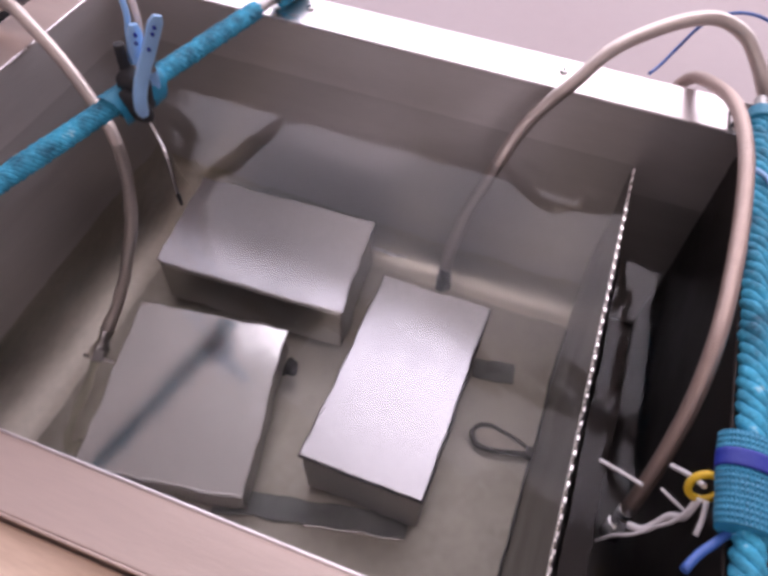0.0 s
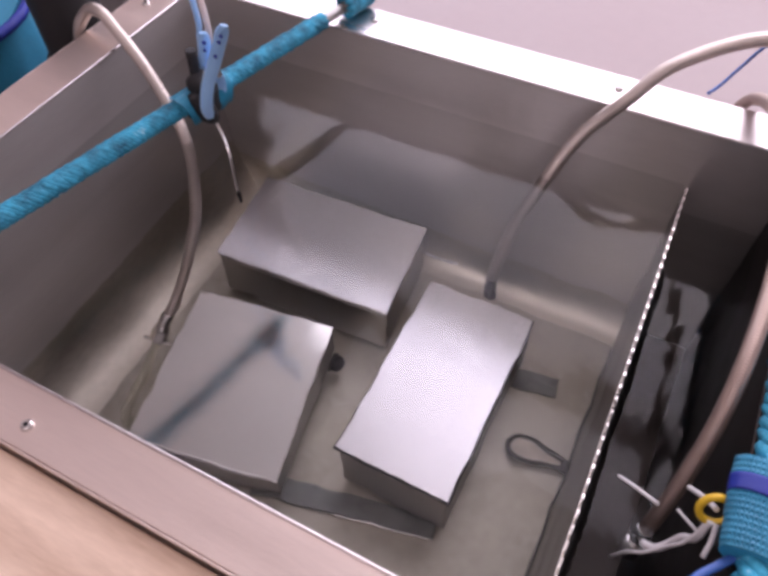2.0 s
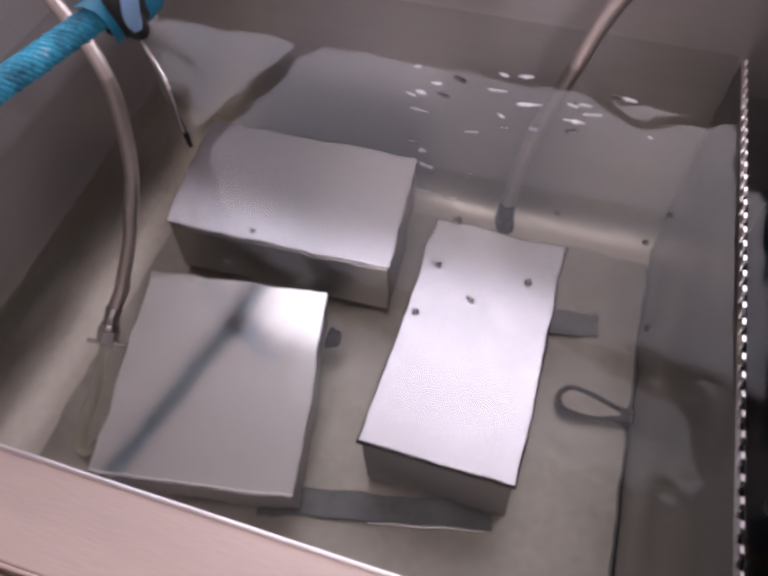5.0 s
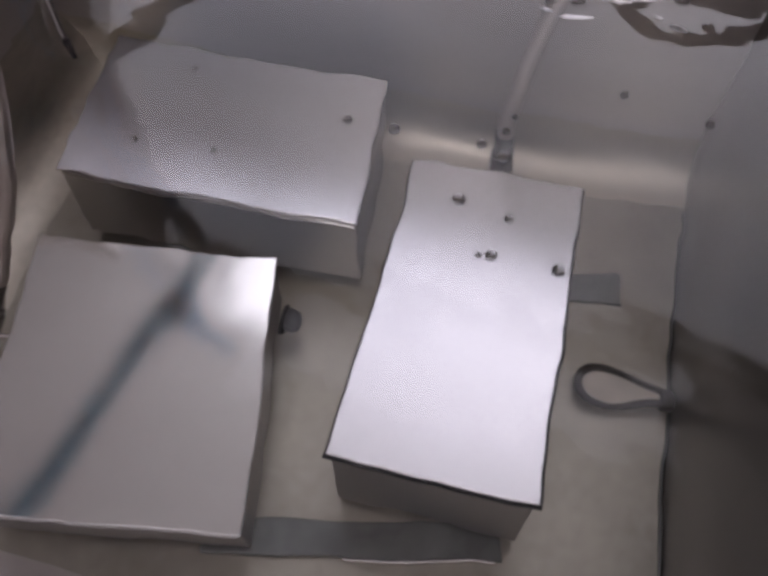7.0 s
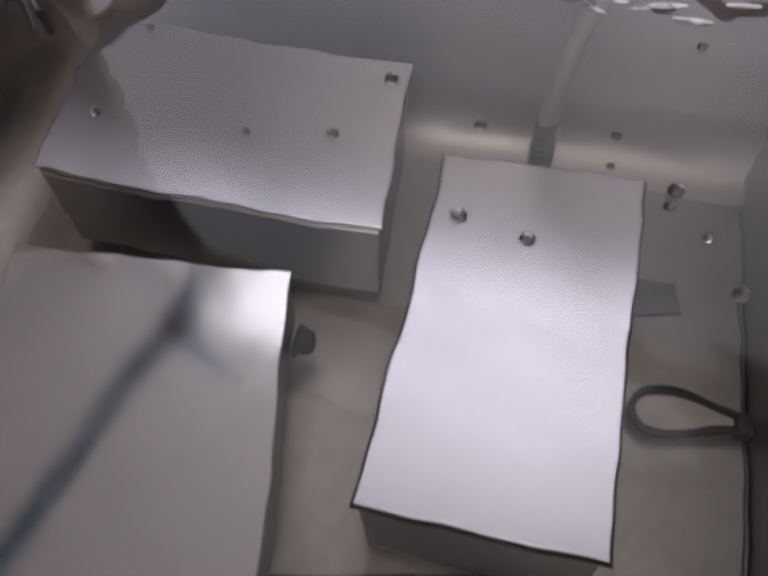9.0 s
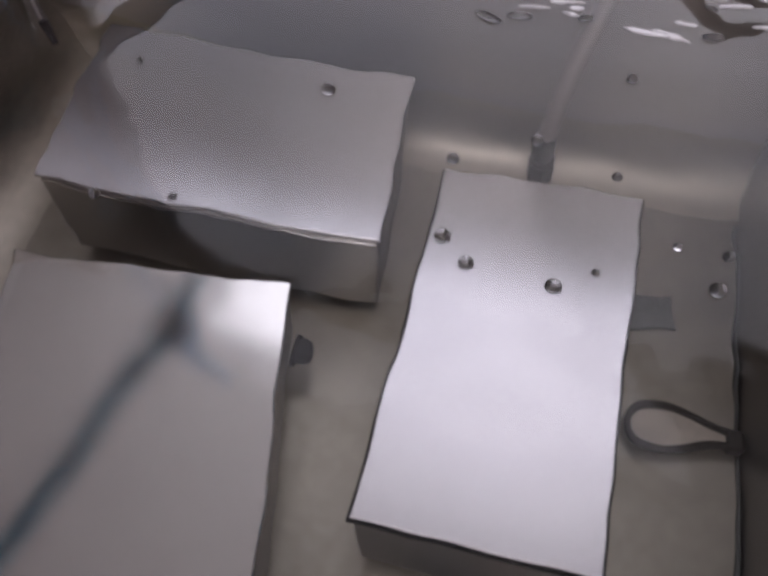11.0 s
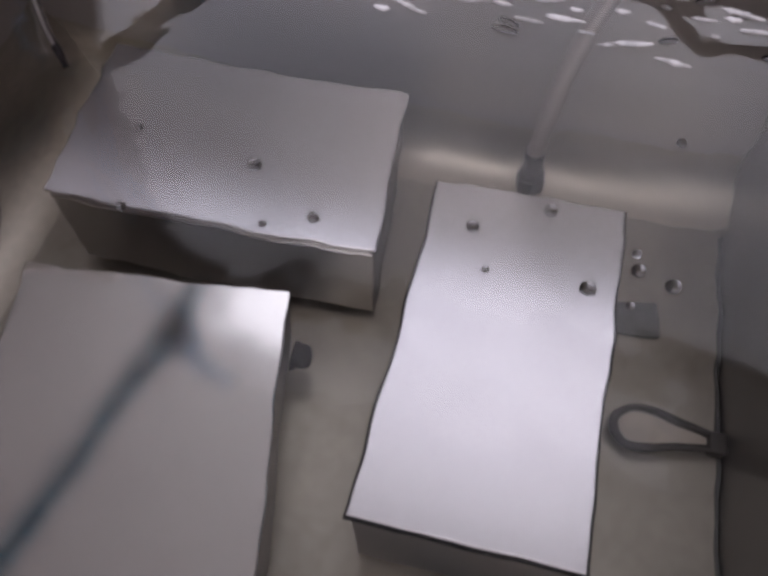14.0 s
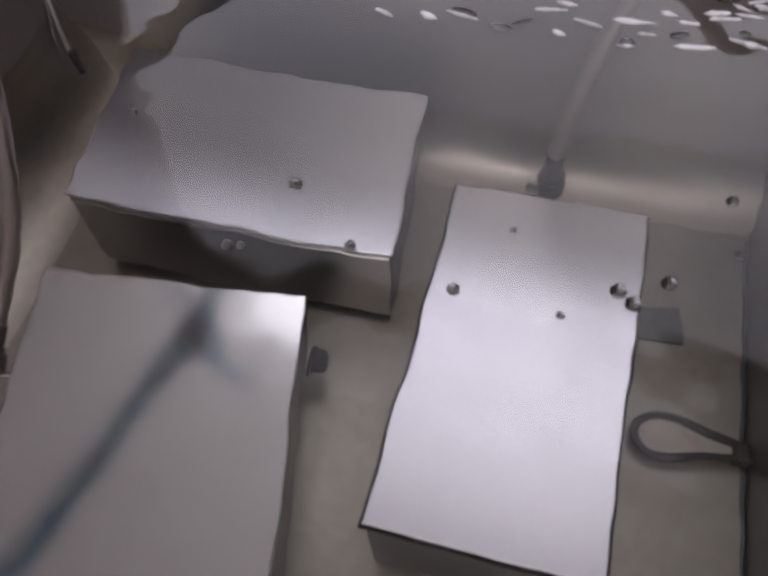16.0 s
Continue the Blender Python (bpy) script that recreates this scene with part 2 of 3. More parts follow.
def tube(points, r, seg=14, step=0.006, bm=None, cap=True, radius=None, squash=1.0):
    """A tube along a line, its UV in metres along and in turns around; radius(s) gives an uneven one."""
    bm = bm or bmesh.new()
    uv = bm.loops.layers.uv.verify()
    line = smooth_line(points, step) if step else [Vector(p) for p in points]
    up = Vector((0.13, 0.21, 0.97))
    rings, dist, lengths = [], 0.0, []
    for i, p in enumerate(line):
        d = (line[min(i + 1, len(line) - 1)] - line[max(i - 1, 0)]).normalized()
        up = (up - d * up.dot(d)).normalized()
        side = d.cross(up)
        dist += (p - line[i - 1]).length if i else 0
        lengths.append(dist)
        rad = r * (radius(dist) if radius else 1)
        rings.append([bm.verts.new(p + (side * math.cos(a) + up * math.sin(a) * squash) * rad) for a in (2 * math.pi * k / seg for k in range(seg))])
    for i in range(len(rings) - 1):
        for k in range(seg):
            f = bm.faces.new((rings[i][k], rings[i][(k + 1) % seg], rings[i + 1][(k + 1) % seg], rings[i + 1][k]))
            f.smooth = True
            for loop, (u, v) in zip(f.loops, ((lengths[i], k), (lengths[i], k + 1), (lengths[i + 1], k + 1), (lengths[i + 1], k))):
                loop[uv].uv = (u, v / seg)
    if cap:
        for ring in (rings[0], rings[-1]):
            bm.faces.new(ring)
    return bm


def extrude_profile(profile, axis, lo, hi):
    """A closed profile swept along x (profile in y, z) or along y (profile in x, z)."""
    bm = bmesh.new()
    ends = []
    for w in (lo, hi):
        ends.append([bm.verts.new((w, a, b) if axis == "x" else (a, w, b)) for a, b in profile])
    n = len(profile)
    for i in range(n):
        bm.faces.new((ends[0][i], ends[0][(i + 1) % n], ends[1][(i + 1) % n], ends[1][i]))
    bm.faces.new(ends[0])
    bm.faces.new(ends[1][::-1])
    return bm


# ---- the tank: inner faces, levels ----
LEFT, WEIRX, RIGHT, BACK, FRONT = -0.751, 0.0, 0.104, 0.0, -0.610
RIM, BOTTOM, SKIN = 0.084, -0.450, 0.024
FILLET = 0.055


def fillet_profile(sign, top, r=FILLET, n=14):
    """A wall with a wide rounded foot; the wall's face is at 0 and the tank lies towards sign."""
    pts = [(-sign * SKIN, top), (0, top)]
    for i in range(n + 1):
        a = math.pi / 2 * i / n
        pts.append((sign * r * (1 - math.cos(a)), BOTTOM + r * (1 - math.sin(a))))
    pts += [(sign * r, BOTTOM - 0.02), (-sign * SKIN, BOTTOM - 0.02)]
    return pts


def cove_profile(sign, r, n=14):
    """The rounded foot alone."""
    pts = [(sign * r * (1 - math.cos(math.pi / 2 * i / n)), BOTTOM + r * (1 - math.sin(math.pi / 2 * i / n))) for i in range(n + 1)]
    return pts + [(sign * r, BOTTOM - 0.02), (-sign * SKIN, BOTTOM - 0.02), (-sign * SKIN, BOTTOM + r)]


def build_tank():
    tank = base("water_tank", "open stainless steel tank full of clear water with a flanged rim", "tank")
    low = RIM - 0.003
    part("back_wall", box((LEFT - SKIN, BACK, BOTTOM + FILLET), (WEIRX, BACK + SKIN, low)), STEEL_WALL, tank)
    part("back_cove", extrude_profile([(BACK + y, z) for y, z in cove_profile(-1, FILLET)], "x", LEFT - SKIN, WEIRX), STEEL_COVE, tank, "rounded wall foot of cream-toned steel", 30)
    part("left_wall", box((LEFT - SKIN, FRONT, BOTTOM + 0.095), (LEFT, BACK, low)), STEEL_WALL, tank)
    part("left_cove", extrude_profile([(LEFT + x, z) for x, z in cove_profile(1, 0.095)], "y", FRONT, BACK), STEEL_COVE, tank, "rounded wall foot of cream-toned steel", 30)
    part("front_wall", extrude_profile([(FRONT + y, z) for y, z in fillet_profile(1, low, 0.06)], "x", LEFT - SKIN, WEIRX), STEEL_WALL, tank, smooth=30)
    part("tank_floor", box((LEFT, FRONT, BOTTOM - 0.022), (WEIRX - 0.0015, BACK, BOTTOM)), STEEL_FLOOR, tank)
    part("chamber_back_wall", box((WEIRX, BACK, BOTTOM), (RIGHT + SKIN, BACK + SKIN, low)), STEEL_WALL, tank)
    part("chamber_front_wall", box((WEIRX, FRONT - SKIN, BOTTOM), (RIGHT + SKIN, FRONT, low)), CHAMBER_SHADED, tank)
    part("right_wall", box((RIGHT, FRONT, BOTTOM), (RIGHT + SKIN, BACK, low)), CHAMBER_SHADED, tank)
    part("chamber_floor", box((WEIRX + 0.0015, FRONT, BOTTOM - 0.022), (RIGHT, BACK, BOTTOM)), CHAMBER_SHADED, tank)
    # rim flanges with a rolled inner lip and a short turned-down outer edge
    z0, z1 = RIM - 0.003, RIM
    fl = 0.064
    part("back_flange", box((LEFT - fl, BACK, z0), (RIGHT - 0.024, BACK + fl, z1), 0.0012), STEEL_RIM, tank, "bright satin steel rim")
    part("front_flange", box((LEFT - fl, FRONT - 0.052, z0), (RIGHT + fl, FRONT, z1), 0.0012), STEEL_FRONT, tank, "pinkish worn steel rim")
    part("left_flange", box((LEFT - fl, FRONT + 0.0005, z0), (LEFT, BACK - 0.0005, z1), 0.0012), STEEL_FRONT, tank)
    # this flange takes the dark tone too, its shade painted in
    part("right_flange", box((RIGHT, FRONT + 0.0005, z0), (RIGHT + fl, BACK + fl, z1), 0.0012), CHAMBER_SHADED, tank)
    for nm, a, b in (("front_lip", (LEFT, FRONT, z1 + 0.0002), (RIGHT, FRONT, z1 + 0.0002)), ("left_lip", (LEFT, FRONT + 0.003, z1 + 0.0002), (LEFT, BACK - 0.003, z1 + 0.0002))):
        part(nm, cyl(a, b, 0.0017, seg=12), STEEL_RIM, tank, "thin bright weld bead", 40)
    part("front_apron", box((LEFT - fl, FRONT - 0.0545, RIM - 0.05), (RIGHT + fl, FRONT - 0.0522, z1 - 0.001), 0.0008), STEEL_FRONT, tank)
    part("back_apron", box((LEFT - fl, BACK + fl + 0.0002, RIM - 0.05), (RIGHT + fl, BACK + fl + 0.0025, z1 - 0.001), 0.0008), STEEL_RIM, tank)
    part("left_apron", box((LEFT - fl - 0.0025, FRONT - 0.052, RIM - 0.05), (LEFT - fl - 0.0002, BACK + fl, z1 - 0.001), 0.0008), STEEL_FRONT, tank)
    part("end_plate", box((RIGHT - 0.023, BACK + 0.006, z1 + 0.0005), (RIGHT - 0.014, BACK + 0.046, z1 + 0.012), 0.001), STEEL_BRIGHT, tank)
    for x, y in ((-0.468, 0.038), (-0.121, 0.036), (-0.72, 0.04), (-0.445, -0.643), (-0.786, -0.36), (-0.786, -0.07), (-0.14, -0.641)):
        s = part("screw", cyl((x, y, z1 - 0.001), (x, y, z1 + 0.0035), 0.0062, 0.0048, 18, bevel=0.001), STEEL_BRIGHT, tank, "round steel screw head", 40)
        part("socket", cyl((x, y, z1 + 0.0030), (x, y, z1 + 0.0042), 0.0022, seg=6), BLACK, s)
    part("floor_seam", cyl((WEIRX - 0.0035, FRONT + 0.07, BOTTOM + 0.0012), (WEIRX - 0.0035, BACK - 0.062, BOTTOM + 0.0012), 0.0018, seg=10), STEEL_DARK, tank, "dark weld seam at the weir's foot", 40)
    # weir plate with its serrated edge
    weir = part("weir_plate", box((WEIRX - 0.0012, FRONT + 0.0005, BOTTOM), (WEIRX + 0.0012, BACK - 0.0005, -0.006)), WEIR_SHADED, tank, "serrated steel overflow weir")
    me = None
    pitch = 0.0158
    for i in range(int((BACK - FRONT - 0.01) / pitch)):
        y = BACK - 0.010 - i * pitch
        if me is None:
            bm = bmesh.new()
            ring = []
            for dx in (-0.0012, 0.0012):
                ring.append([bm.verts.new((dx, a, b)) for a, b in ((-0.0079, -0.006), (0.0079, -0.006), (0.0052, 0.0005), (0.0024, 0.0048), (-0.0024, 0.0048), (-0.0052, 0.0005))])
            n = 6
            for k in range(n):
                bm.faces.new((ring[0][k], ring[0][(k + 1) % n], ring[1][(k + 1) % n], ring[1][k]))
            bm.faces.new(ring[0]), bm.faces.new(ring[1][::-1])
            t = part("tooth", bm, STEEL_BRIGHT, weir)
            me = t.data
        else:
            t = new("tooth", me)
            t.parent = weir
        t.location = (WEIRX, y, 0.0002)
    return tank


build_tank()


# ---- water ----
def ripple_sheet(name, x0, x1, y0, y1, z, nx, ny, waves, material, seed=3, spread=math.pi):
    """A water surface with a fixed pattern of fine crossing ripples; waves: (length, slope)."""
    rng = np.random.default_rng(seed)
    gx, gy = np.meshgrid(np.linspace(x0, x1, nx), np.linspace(y0, y1, ny))
    h = np.zeros_like(gx)
    for length, slope in waves:
        for _ in range(5):
            a, ph = rng.uniform(-spread, spread), rng.uniform(0, 2 * math.pi)
            wl = length * rng.uniform(0.75, 1.3)
            k = 2 * math.pi / wl
            patch = 0.55 + 0.45 * np.sin(gx * rng.uniform(5, 12) + rng.uniform(0, 6)) * np.sin(gy * rng.uniform(5, 12) + rng.uniform(0, 6))
            h += patch * slope / 2.2 / k * np.sin(k * (gx * math.cos(a) + gy * math.sin(a)) + ph)
    verts = np.stack([gx, gy, z + h], -1).reshape(-1, 3)
    idx = np.arange(nx * ny).reshape(ny, nx)
    faces = np.stack([idx[:-1, :-1], idx[:-1, 1:], idx[1:, 1:], idx[1:, :-1]], -1).reshape(-1, 4)
    me = bpy.data.meshes.new(name)
    me.from_pydata(verts.tolist(), [], faces.tolist())
    me.shade_smooth()
    me.materials.append(material)
    ob = new(name, me)
    ob.visible_shadow = False
    return ob


water = tagged(ripple_sheet("water", LEFT - 0.010, WEIRX - 0.0013, FRONT - 0.010, BACK + 0.010, 0.0, 440, 360,
                            ((0.075, 0.023), (0.035, 0.017), (0.014, 0.012)), WATER), "clear rippling water surface filling the tank", "water", kind="structure")
chamber_water = tagged(ripple_sheet("water", WEIRX + 0.0013, RIGHT + 0.008, FRONT - 0.010, BACK + 0.010, -0.045, 110, 300,
                                    ((0.07, 0.016), (0.018, 0.026)), WATER, 8, 0.45), "churning water in the dark overflow chamber", "water", kind="structure")


def spill():
    """Water that runs down the weir in a thin uneven sheet."""
    rng = np.random.default_rng(5)
    ny, nx = 260, 10
    verts, faces = [], []
    for j in range(ny):
        y = FRONT + 0.012 + (BACK - FRONT - 0.16) * j / (ny - 1)
        fl = 0.004 * math.sin(y * 2 * math.pi / 0.0158) + 0.004 * noise.noise((y * 40, 0, 0)) + 0.006 * noise.noise((y * 12, 3, 0))
        for i in range(nx):
            s = i / (nx - 1)
            verts.append((0.0016 + 0.012 * s + 0.35 * fl * s, y, 0.0005 - 0.047 * s * s + 0.0012 * noise.noise((y * 160, s * 3, 2))))
    for j in range(ny - 1):
        for i in range(nx - 1):
            a = j * nx + i
            faces.append((a, a + 1, a + nx + 1, a + nx))
    me = bpy.data.meshes.new("overflow")
    me.from_pydata(verts, [], faces)
    me.shade_smooth()
    me.materials.append(WATER)
    ob = new("overflow_water", me)
    ob.visible_shadow = False
    return tagged(ob, "thin sheet of water spilling over the weir", "water", kind="structure")


spill_water = spill()


# ---- the three submerged boxes ----
def steel_box(label, centre, size, turn, top_z, top_material, lean=(0, 0), dark_edge=False):
    """A welded steel housing: lid with a folded edge, body, feet."""
    w, d = size
    height = top_z - BOTTOM - (w * abs(math.sin(radians(lean[0]))) + d * abs(math.sin(radians(lean[1])))) / 2
    thing = base("transducer_box", label, "metal box", "submerged steel boxes", at=(centre[0], centre[1], top_z - height))
    tip = Matrix.Identity(3)
    if any(lean):
        n = Vector((math.tan(radians(lean[0])), math.tan(radians(lean[1])), 1)).normalized()
        tip = Vector((0, 0, 1)).rotation_difference(n).to_matrix()
    turned = (tip @ Matrix.Rotation(radians(turn), 3, "Z")).to_4x4()
    thing.matrix_world = Matrix.Translation(Vector((centre[0], centre[1], top_z)) - tip @ Vector((0, 0, height))) @ turned
    part("body", box((-w / 2 + 0.0022, -d / 2 + 0.0022, 0.010), (w / 2 - 0.0022, d / 2 - 0.0022, height - 0.0042), 0.002), SIDE_SHADED, thing)
    part("lid", box((-w / 2, -d / 2, height - 0.004), (w / 2, d / 2, height), 0.0014), top_material, thing, "smooth bright steel face")
    # strip added only to draw the dark line round the lid
    if dark_edge:
        part("dark_edge", box((-w / 2 - 0.0016, -d / 2 - 0.0016, height - 0.0085), (w / 2 + 0.0016, d / 2 + 0.0016, height - 0.0043), 0.0008), BLACK, thing, "thin black strip drawing the dark line under the lid's edge")
    for x in (-1, 1):
        for y in (-1, 1):
            part("foot", cyl((x * (w / 2 - 0.03), y * (d / 2 - 0.03), 0), (x * (w / 2 - 0.03), y * (d / 2 - 0.03), 0.0099), 0.009, seg=14), BLACK, thing)
    for y in (-1, 1):
        part("seam", box((-w / 2 + 0.004, y * (d / 2 - 0.0012) - 0.0012, height - 0.012), (w / 2 - 0.004, y * (d / 2 - 0.0012) + 0.0012, height - 0.0095), 0.0004), STEEL_BRIGHT, thing)
    return thing


steel_box("bright brushed steel box lying upright in the water", (-0.2050, -0.2870), (0.1629, 0.2965), -0.43, -0.2988, STEEL_BOX, (-1.35, 0.69), dark_edge=True)
steel_box("brushed steel box resting against the tank's back wall", (-0.4701, -0.1472), (0.2889, 0.1724), 4.26, -0.3025, STEEL_BOX, (0.72, -0.36))
steel_box("mirror-polished steel box reflecting the rod above it", (-0.4671, -0.4051), (0.2157, 0.2405), 10.60, -0.3283, STEEL_MIRROR, (2.67, -2.81))


# ---- hoses ----
def hose(name, label, points, r, material, group="flexible hoses"):
    thing = base(name, label, "hose", group, at=points[0])
    o = Vector(points[0])
    part("sleeve", tube([Vector(p) - o for p in points], r, 16), material, thing)
    return thing, o


def ferrule(thing, o, a, b, r, material=None):
    """A crimped end with two collars and a nut on the hose."""
    a, b = Vector(a) - o, Vector(b) - o
    d = b - a
    part("ferrule", cyl(a, a + d * 0.55, r * 1.12, r * 1.05, 20, bevel=0.0008), material or STEEL_BRIGHT, thing, "", 40)
    part("collar", cyl(a + d * 0.50, a + d * 0.60, r * 1.3, seg=20, bevel=0.001), material or STEEL_BRIGHT, thing, "", 40)
    part("nut", cyl(a + d * 0.62, b, r * 1.45, seg=6, bevel=0.0008), material or STEEL_BRIGHT, thing, "hexagonal steel nut")


left_hose, o = hose("braided_hose", "braided steel hose bent over the rim into the water",
                    [(-0.836, -0.168, -0.04), (-0.836, -0.166, 0.03), (-0.829, -0.163, 0.082), (-0.808, -0.153, 0.112), (-0.780, -0.157, 0.119), (-0.752, -0.166, 0.108), (-0.699, -0.185, 0.08), (-0.660, -0.199, 0.04),
                     (-0.634, -0.212, 0.01), (-0.619, -0.227, -0.05), (-0.614, -0.250, -0.15), (-0.615, -0.290, -0.25), (-0.623, -0.325, -0.32), (-0.628, -0.355, -0.36)], 0.0082, HOSE)
ferrule(left_hose, o, (-0.628, -0.353, -0.357), (-0.631, -0.389, -0.394), 0.0082)
part("cross_bar", cyl(Vector((-0.651, -0.392, -0.395)) - o, Vector((-0.607, -0.385, -0.395)) - o, 0.0028, seg=10), STEEL_BRIGHT, left_hose)
part("tail_tube", tube([Vector(p) - o for p in ((-0.630, -0.392, -0.396), (-0.625, -0.43, -0.412), (-0.619, -0.468, -0.422), (-0.616, -0.496, -0.432), (-0.606, -0.510, -0.438), (-0.598, -0.494, -0.440))], 0.0055, 12), PVC, left_hose, "soft clear plastic tail")

right_hose, o = hose("braided_hose", "braided steel hose arching over the back rim to a submerged box",
                     [(-0.205, -0.092, -0.306), (-0.200, -0.083, -0.23), (-0.190, -0.076, -0.14), (-0.176, -0.070, -0.06), (-0.165, -0.062, -0.002), (-0.147, -0.033, 0.042), (-0.125, -0.014, 0.074), (-0.103, -0.002, 0.101),
                      (-0.075, 0.025, 0.133), (-0.0365, 0.060, 0.148), (0.0025, 0.085, 0.158), (0.035, 0.100, 0.158), (0.069, 0.100, 0.145), (0.094, 0.088, 0.122), (0.112, 0.080, 0.098), (0.135, 0.090, 0.062), (0.16, 0.115, 0.032), (0.20, 0.15, 0.0192)], 0.0086, HOSE)
ferrule(right_hose, o, (-0.205, -0.091, -0.302), (-0.203, -0.099, -0.356), 0.0086, FITTING)

drain_hose, o = hose("braided_hose", "bronze braided hose hanging from the back rim into the overflow chamber",
                     [(0.022, 0.118, 0.022), (0.024, 0.105, 0.06), (0.034, 0.075, 0.094), (0.050, 0.022, 0.122), (0.066, -0.040, 0.143), (0.075, -0.117, 0.151), (0.080, -0.190, 0.141), (0.081, -0.268, 0.124),
                      (0.080, -0.327, 0.101), (0.079, -0.367, 0.062), (0.076, -0.398, 0.012), (0.072, -0.420, -0.035), (0.069, -0.432, -0.075)], 0.0078, HOSE_B)
ferrule(drain_hose, o, (0.070, -0.428, -0.062), (0.066, -0.440, -0.12), 0.0078)


# ---- rope-wrapped rods ----
def wrapped_rod(label, a, b, r, bare, tape=(), lay=0.046, lumps=0.18, twist=-1, flap=None, strands=8):
    """A metal rod with strands of turquoise cord laid round it, bare at its ends."""
    a, b = Vector(a), Vector(b)
    d = (b - a).normalized()
    n = (b - a).length
    thing = base("wrapped_rod", label, "rod", "turquoise wrapped rods", at=a)
    part("rod", cyl((0, 0, 0), b - a, r * 0.62, seg=16), SIDE_SHADED, thing)
    side = d.cross(Vector((0, 0, 1))).normalized()
    up = side.cross(d)
    for k in range(strands):
        pts = []
        m = int((n - sum(bare)) / 0.004)
        for i in range(m + 1):
            s = bare[0] + (n - sum(bare)) * i / m
            ang = twist * s / lay * 2 * math.pi + k * 2 * math.pi / strands
            wob = 1 + 0.10 * noise.noise((s * 25, k * 7.0, 1.0))
            pts.append(d * s + (side * math.cos(ang) + up * math.sin(ang)) * r * (0.70 if strands > 5 else 0.58) * wob)
        part("strand", tube(pts, r * (0.335 if strands > 5 else 0.50), 8, None, radius=lambda s, k=k: 1 + lumps * noise.noise((s * 40, k * 3.0, 5.0)) + 0.10 * math.sin(s * 2600 * 0.12 + k)), TURQ, thing)
    for s, w, k in tape:
        part("tape", tube([d * (s - w / 2), d * s, d * (s + w / 2)], r * k, 18, 0.004, radius=lambda q: 1 + 0.05 * noise.noise((q * 90, s * 50, 0))), TURQ_TAPE, thing, "smooth turquoise tape band")
    if flap:
        profile = ((-0.75, 1.15), (0.10, 1.36), (0.95, 1.02), (1.34, 0.25), (1.38, -0.70), (1.15, -1.50), (0.85, -2.10))
        bm = bmesh.new()
        n = 14
        for thick in (0.0, 0.10):
            rows = []
            for j in range(n + 1):
                row = []
                for i, (p, q) in enumerate(profile):
                    low = i / (len(profile) - 1)
                    w = j / n
                    pos = flap[0] + (flap[1] - flap[0]) * (w * (1 - 0.22 * low) + 0.20 * low)
                    curl = 0.10 * low * math.sin(w * 9 + 1) + 0.10 * noise.noise((w * 5, low * 3, 2))
                    row.append(bm.verts.new(d * pos + (side * (p + thick + curl) + up * (q + thick * 0.5 + 0.35 * low * noise.noise((w * 4, 8, 1)))) * r))
                rows.append(row)
            for j in range(n):
                for i in range(len(profile) - 1):
                    bm.faces.new((rows[j][i], rows[j][i + 1], rows[j + 1][i + 1], rows[j + 1][i]))
            if thick:
                edge = lambda g: [g[j][0] for j in range(n + 1)] + [v for v in g[n][1:]] + [g[j][-1] for j in range(n - 1, -1, -1)] + g[0][-2:0:-1]
                a, b = edge(under), edge(rows)
                for k in range(len(a)):
                    bm.faces.new((a[k], a[(k + 1) % len(a)], b[(k + 1) % len(a)], b[k]))
            under = rows
        part("flap", bm, TURQ_TAPE, thing, "loose turquoise tape flap hanging down", 50)
    return thing


ROD_A, ROD_B = (-0.672, -0.640, 0.0985), (-0.503, 0.056, 0.0985)
wrapped_rod("metal rod wrapped in twisted turquoise cord across the tank", ROD_A, ROD_B, 0.0118, (0.0, 0.072), ((0.437, 0.060, 1.30),), flap=(0.388, 0.466))
wrapped_rod("short turquoise wrapped end of a rod on the rim", (-0.508, 0.022, 0.1015), (-0.496, 0.075, 0.1015), 0.0165, (0.002, 0.002))
side_rod = wrapped_rod("turquoise cord wrapped rod along the side rim", (0.117, -0.655, 0.0972), (0.110, 0.055, 0.0972), 0.0118, (0.0, 0.03), ((0.672, 0.02, 1.3),), 0.050, 0.34, 1, strands=4)


def collar():
    """A mesh sleeve round the side rod with a dark blue strap, and what is tied to it."""
    c = base("mesh_sleeve", "turquoise mesh fabric sleeve with a dark blue strap round the rod", "sleeve", at=(0.1135, -0.446, 0.0985))
    part("sleeve", tube([(0.001, -0.042, 0), (0, 0, 0), (-0.001, 0.036, 0)], 0.0245, 36, 0.003, radius=lambda s: 1 + 0.05 * math.sin(s * 40) + 0.03 * noise.noise((s * 60, 0, 0)), squash=0.62), NET, c)
    part("strap", tube([(0, 0.004, 0.0), (0, 0.011, 0.0), (0, 0.019, 0)], 0.0262, 36, 0.002, squash=0.66), NAVY, c, "dark blue woven strap")
    return c


collar()


def ring_of(name, label, category, centre, r, thick, material, tilt):
    bm = bmesh.new()
    m = Euler([radians(a) for a in tilt]).to_matrix()
    pts = [m @ Vector((r * math.cos(a), r * math.sin(a), 0)) for a in (2 * math.pi * k / 28 for k in range(29))]
    thing = base(name, label, category, at=centre)
    part("band", tube(pts, thick, 10, None, cap=False), material, thing)
    return thing


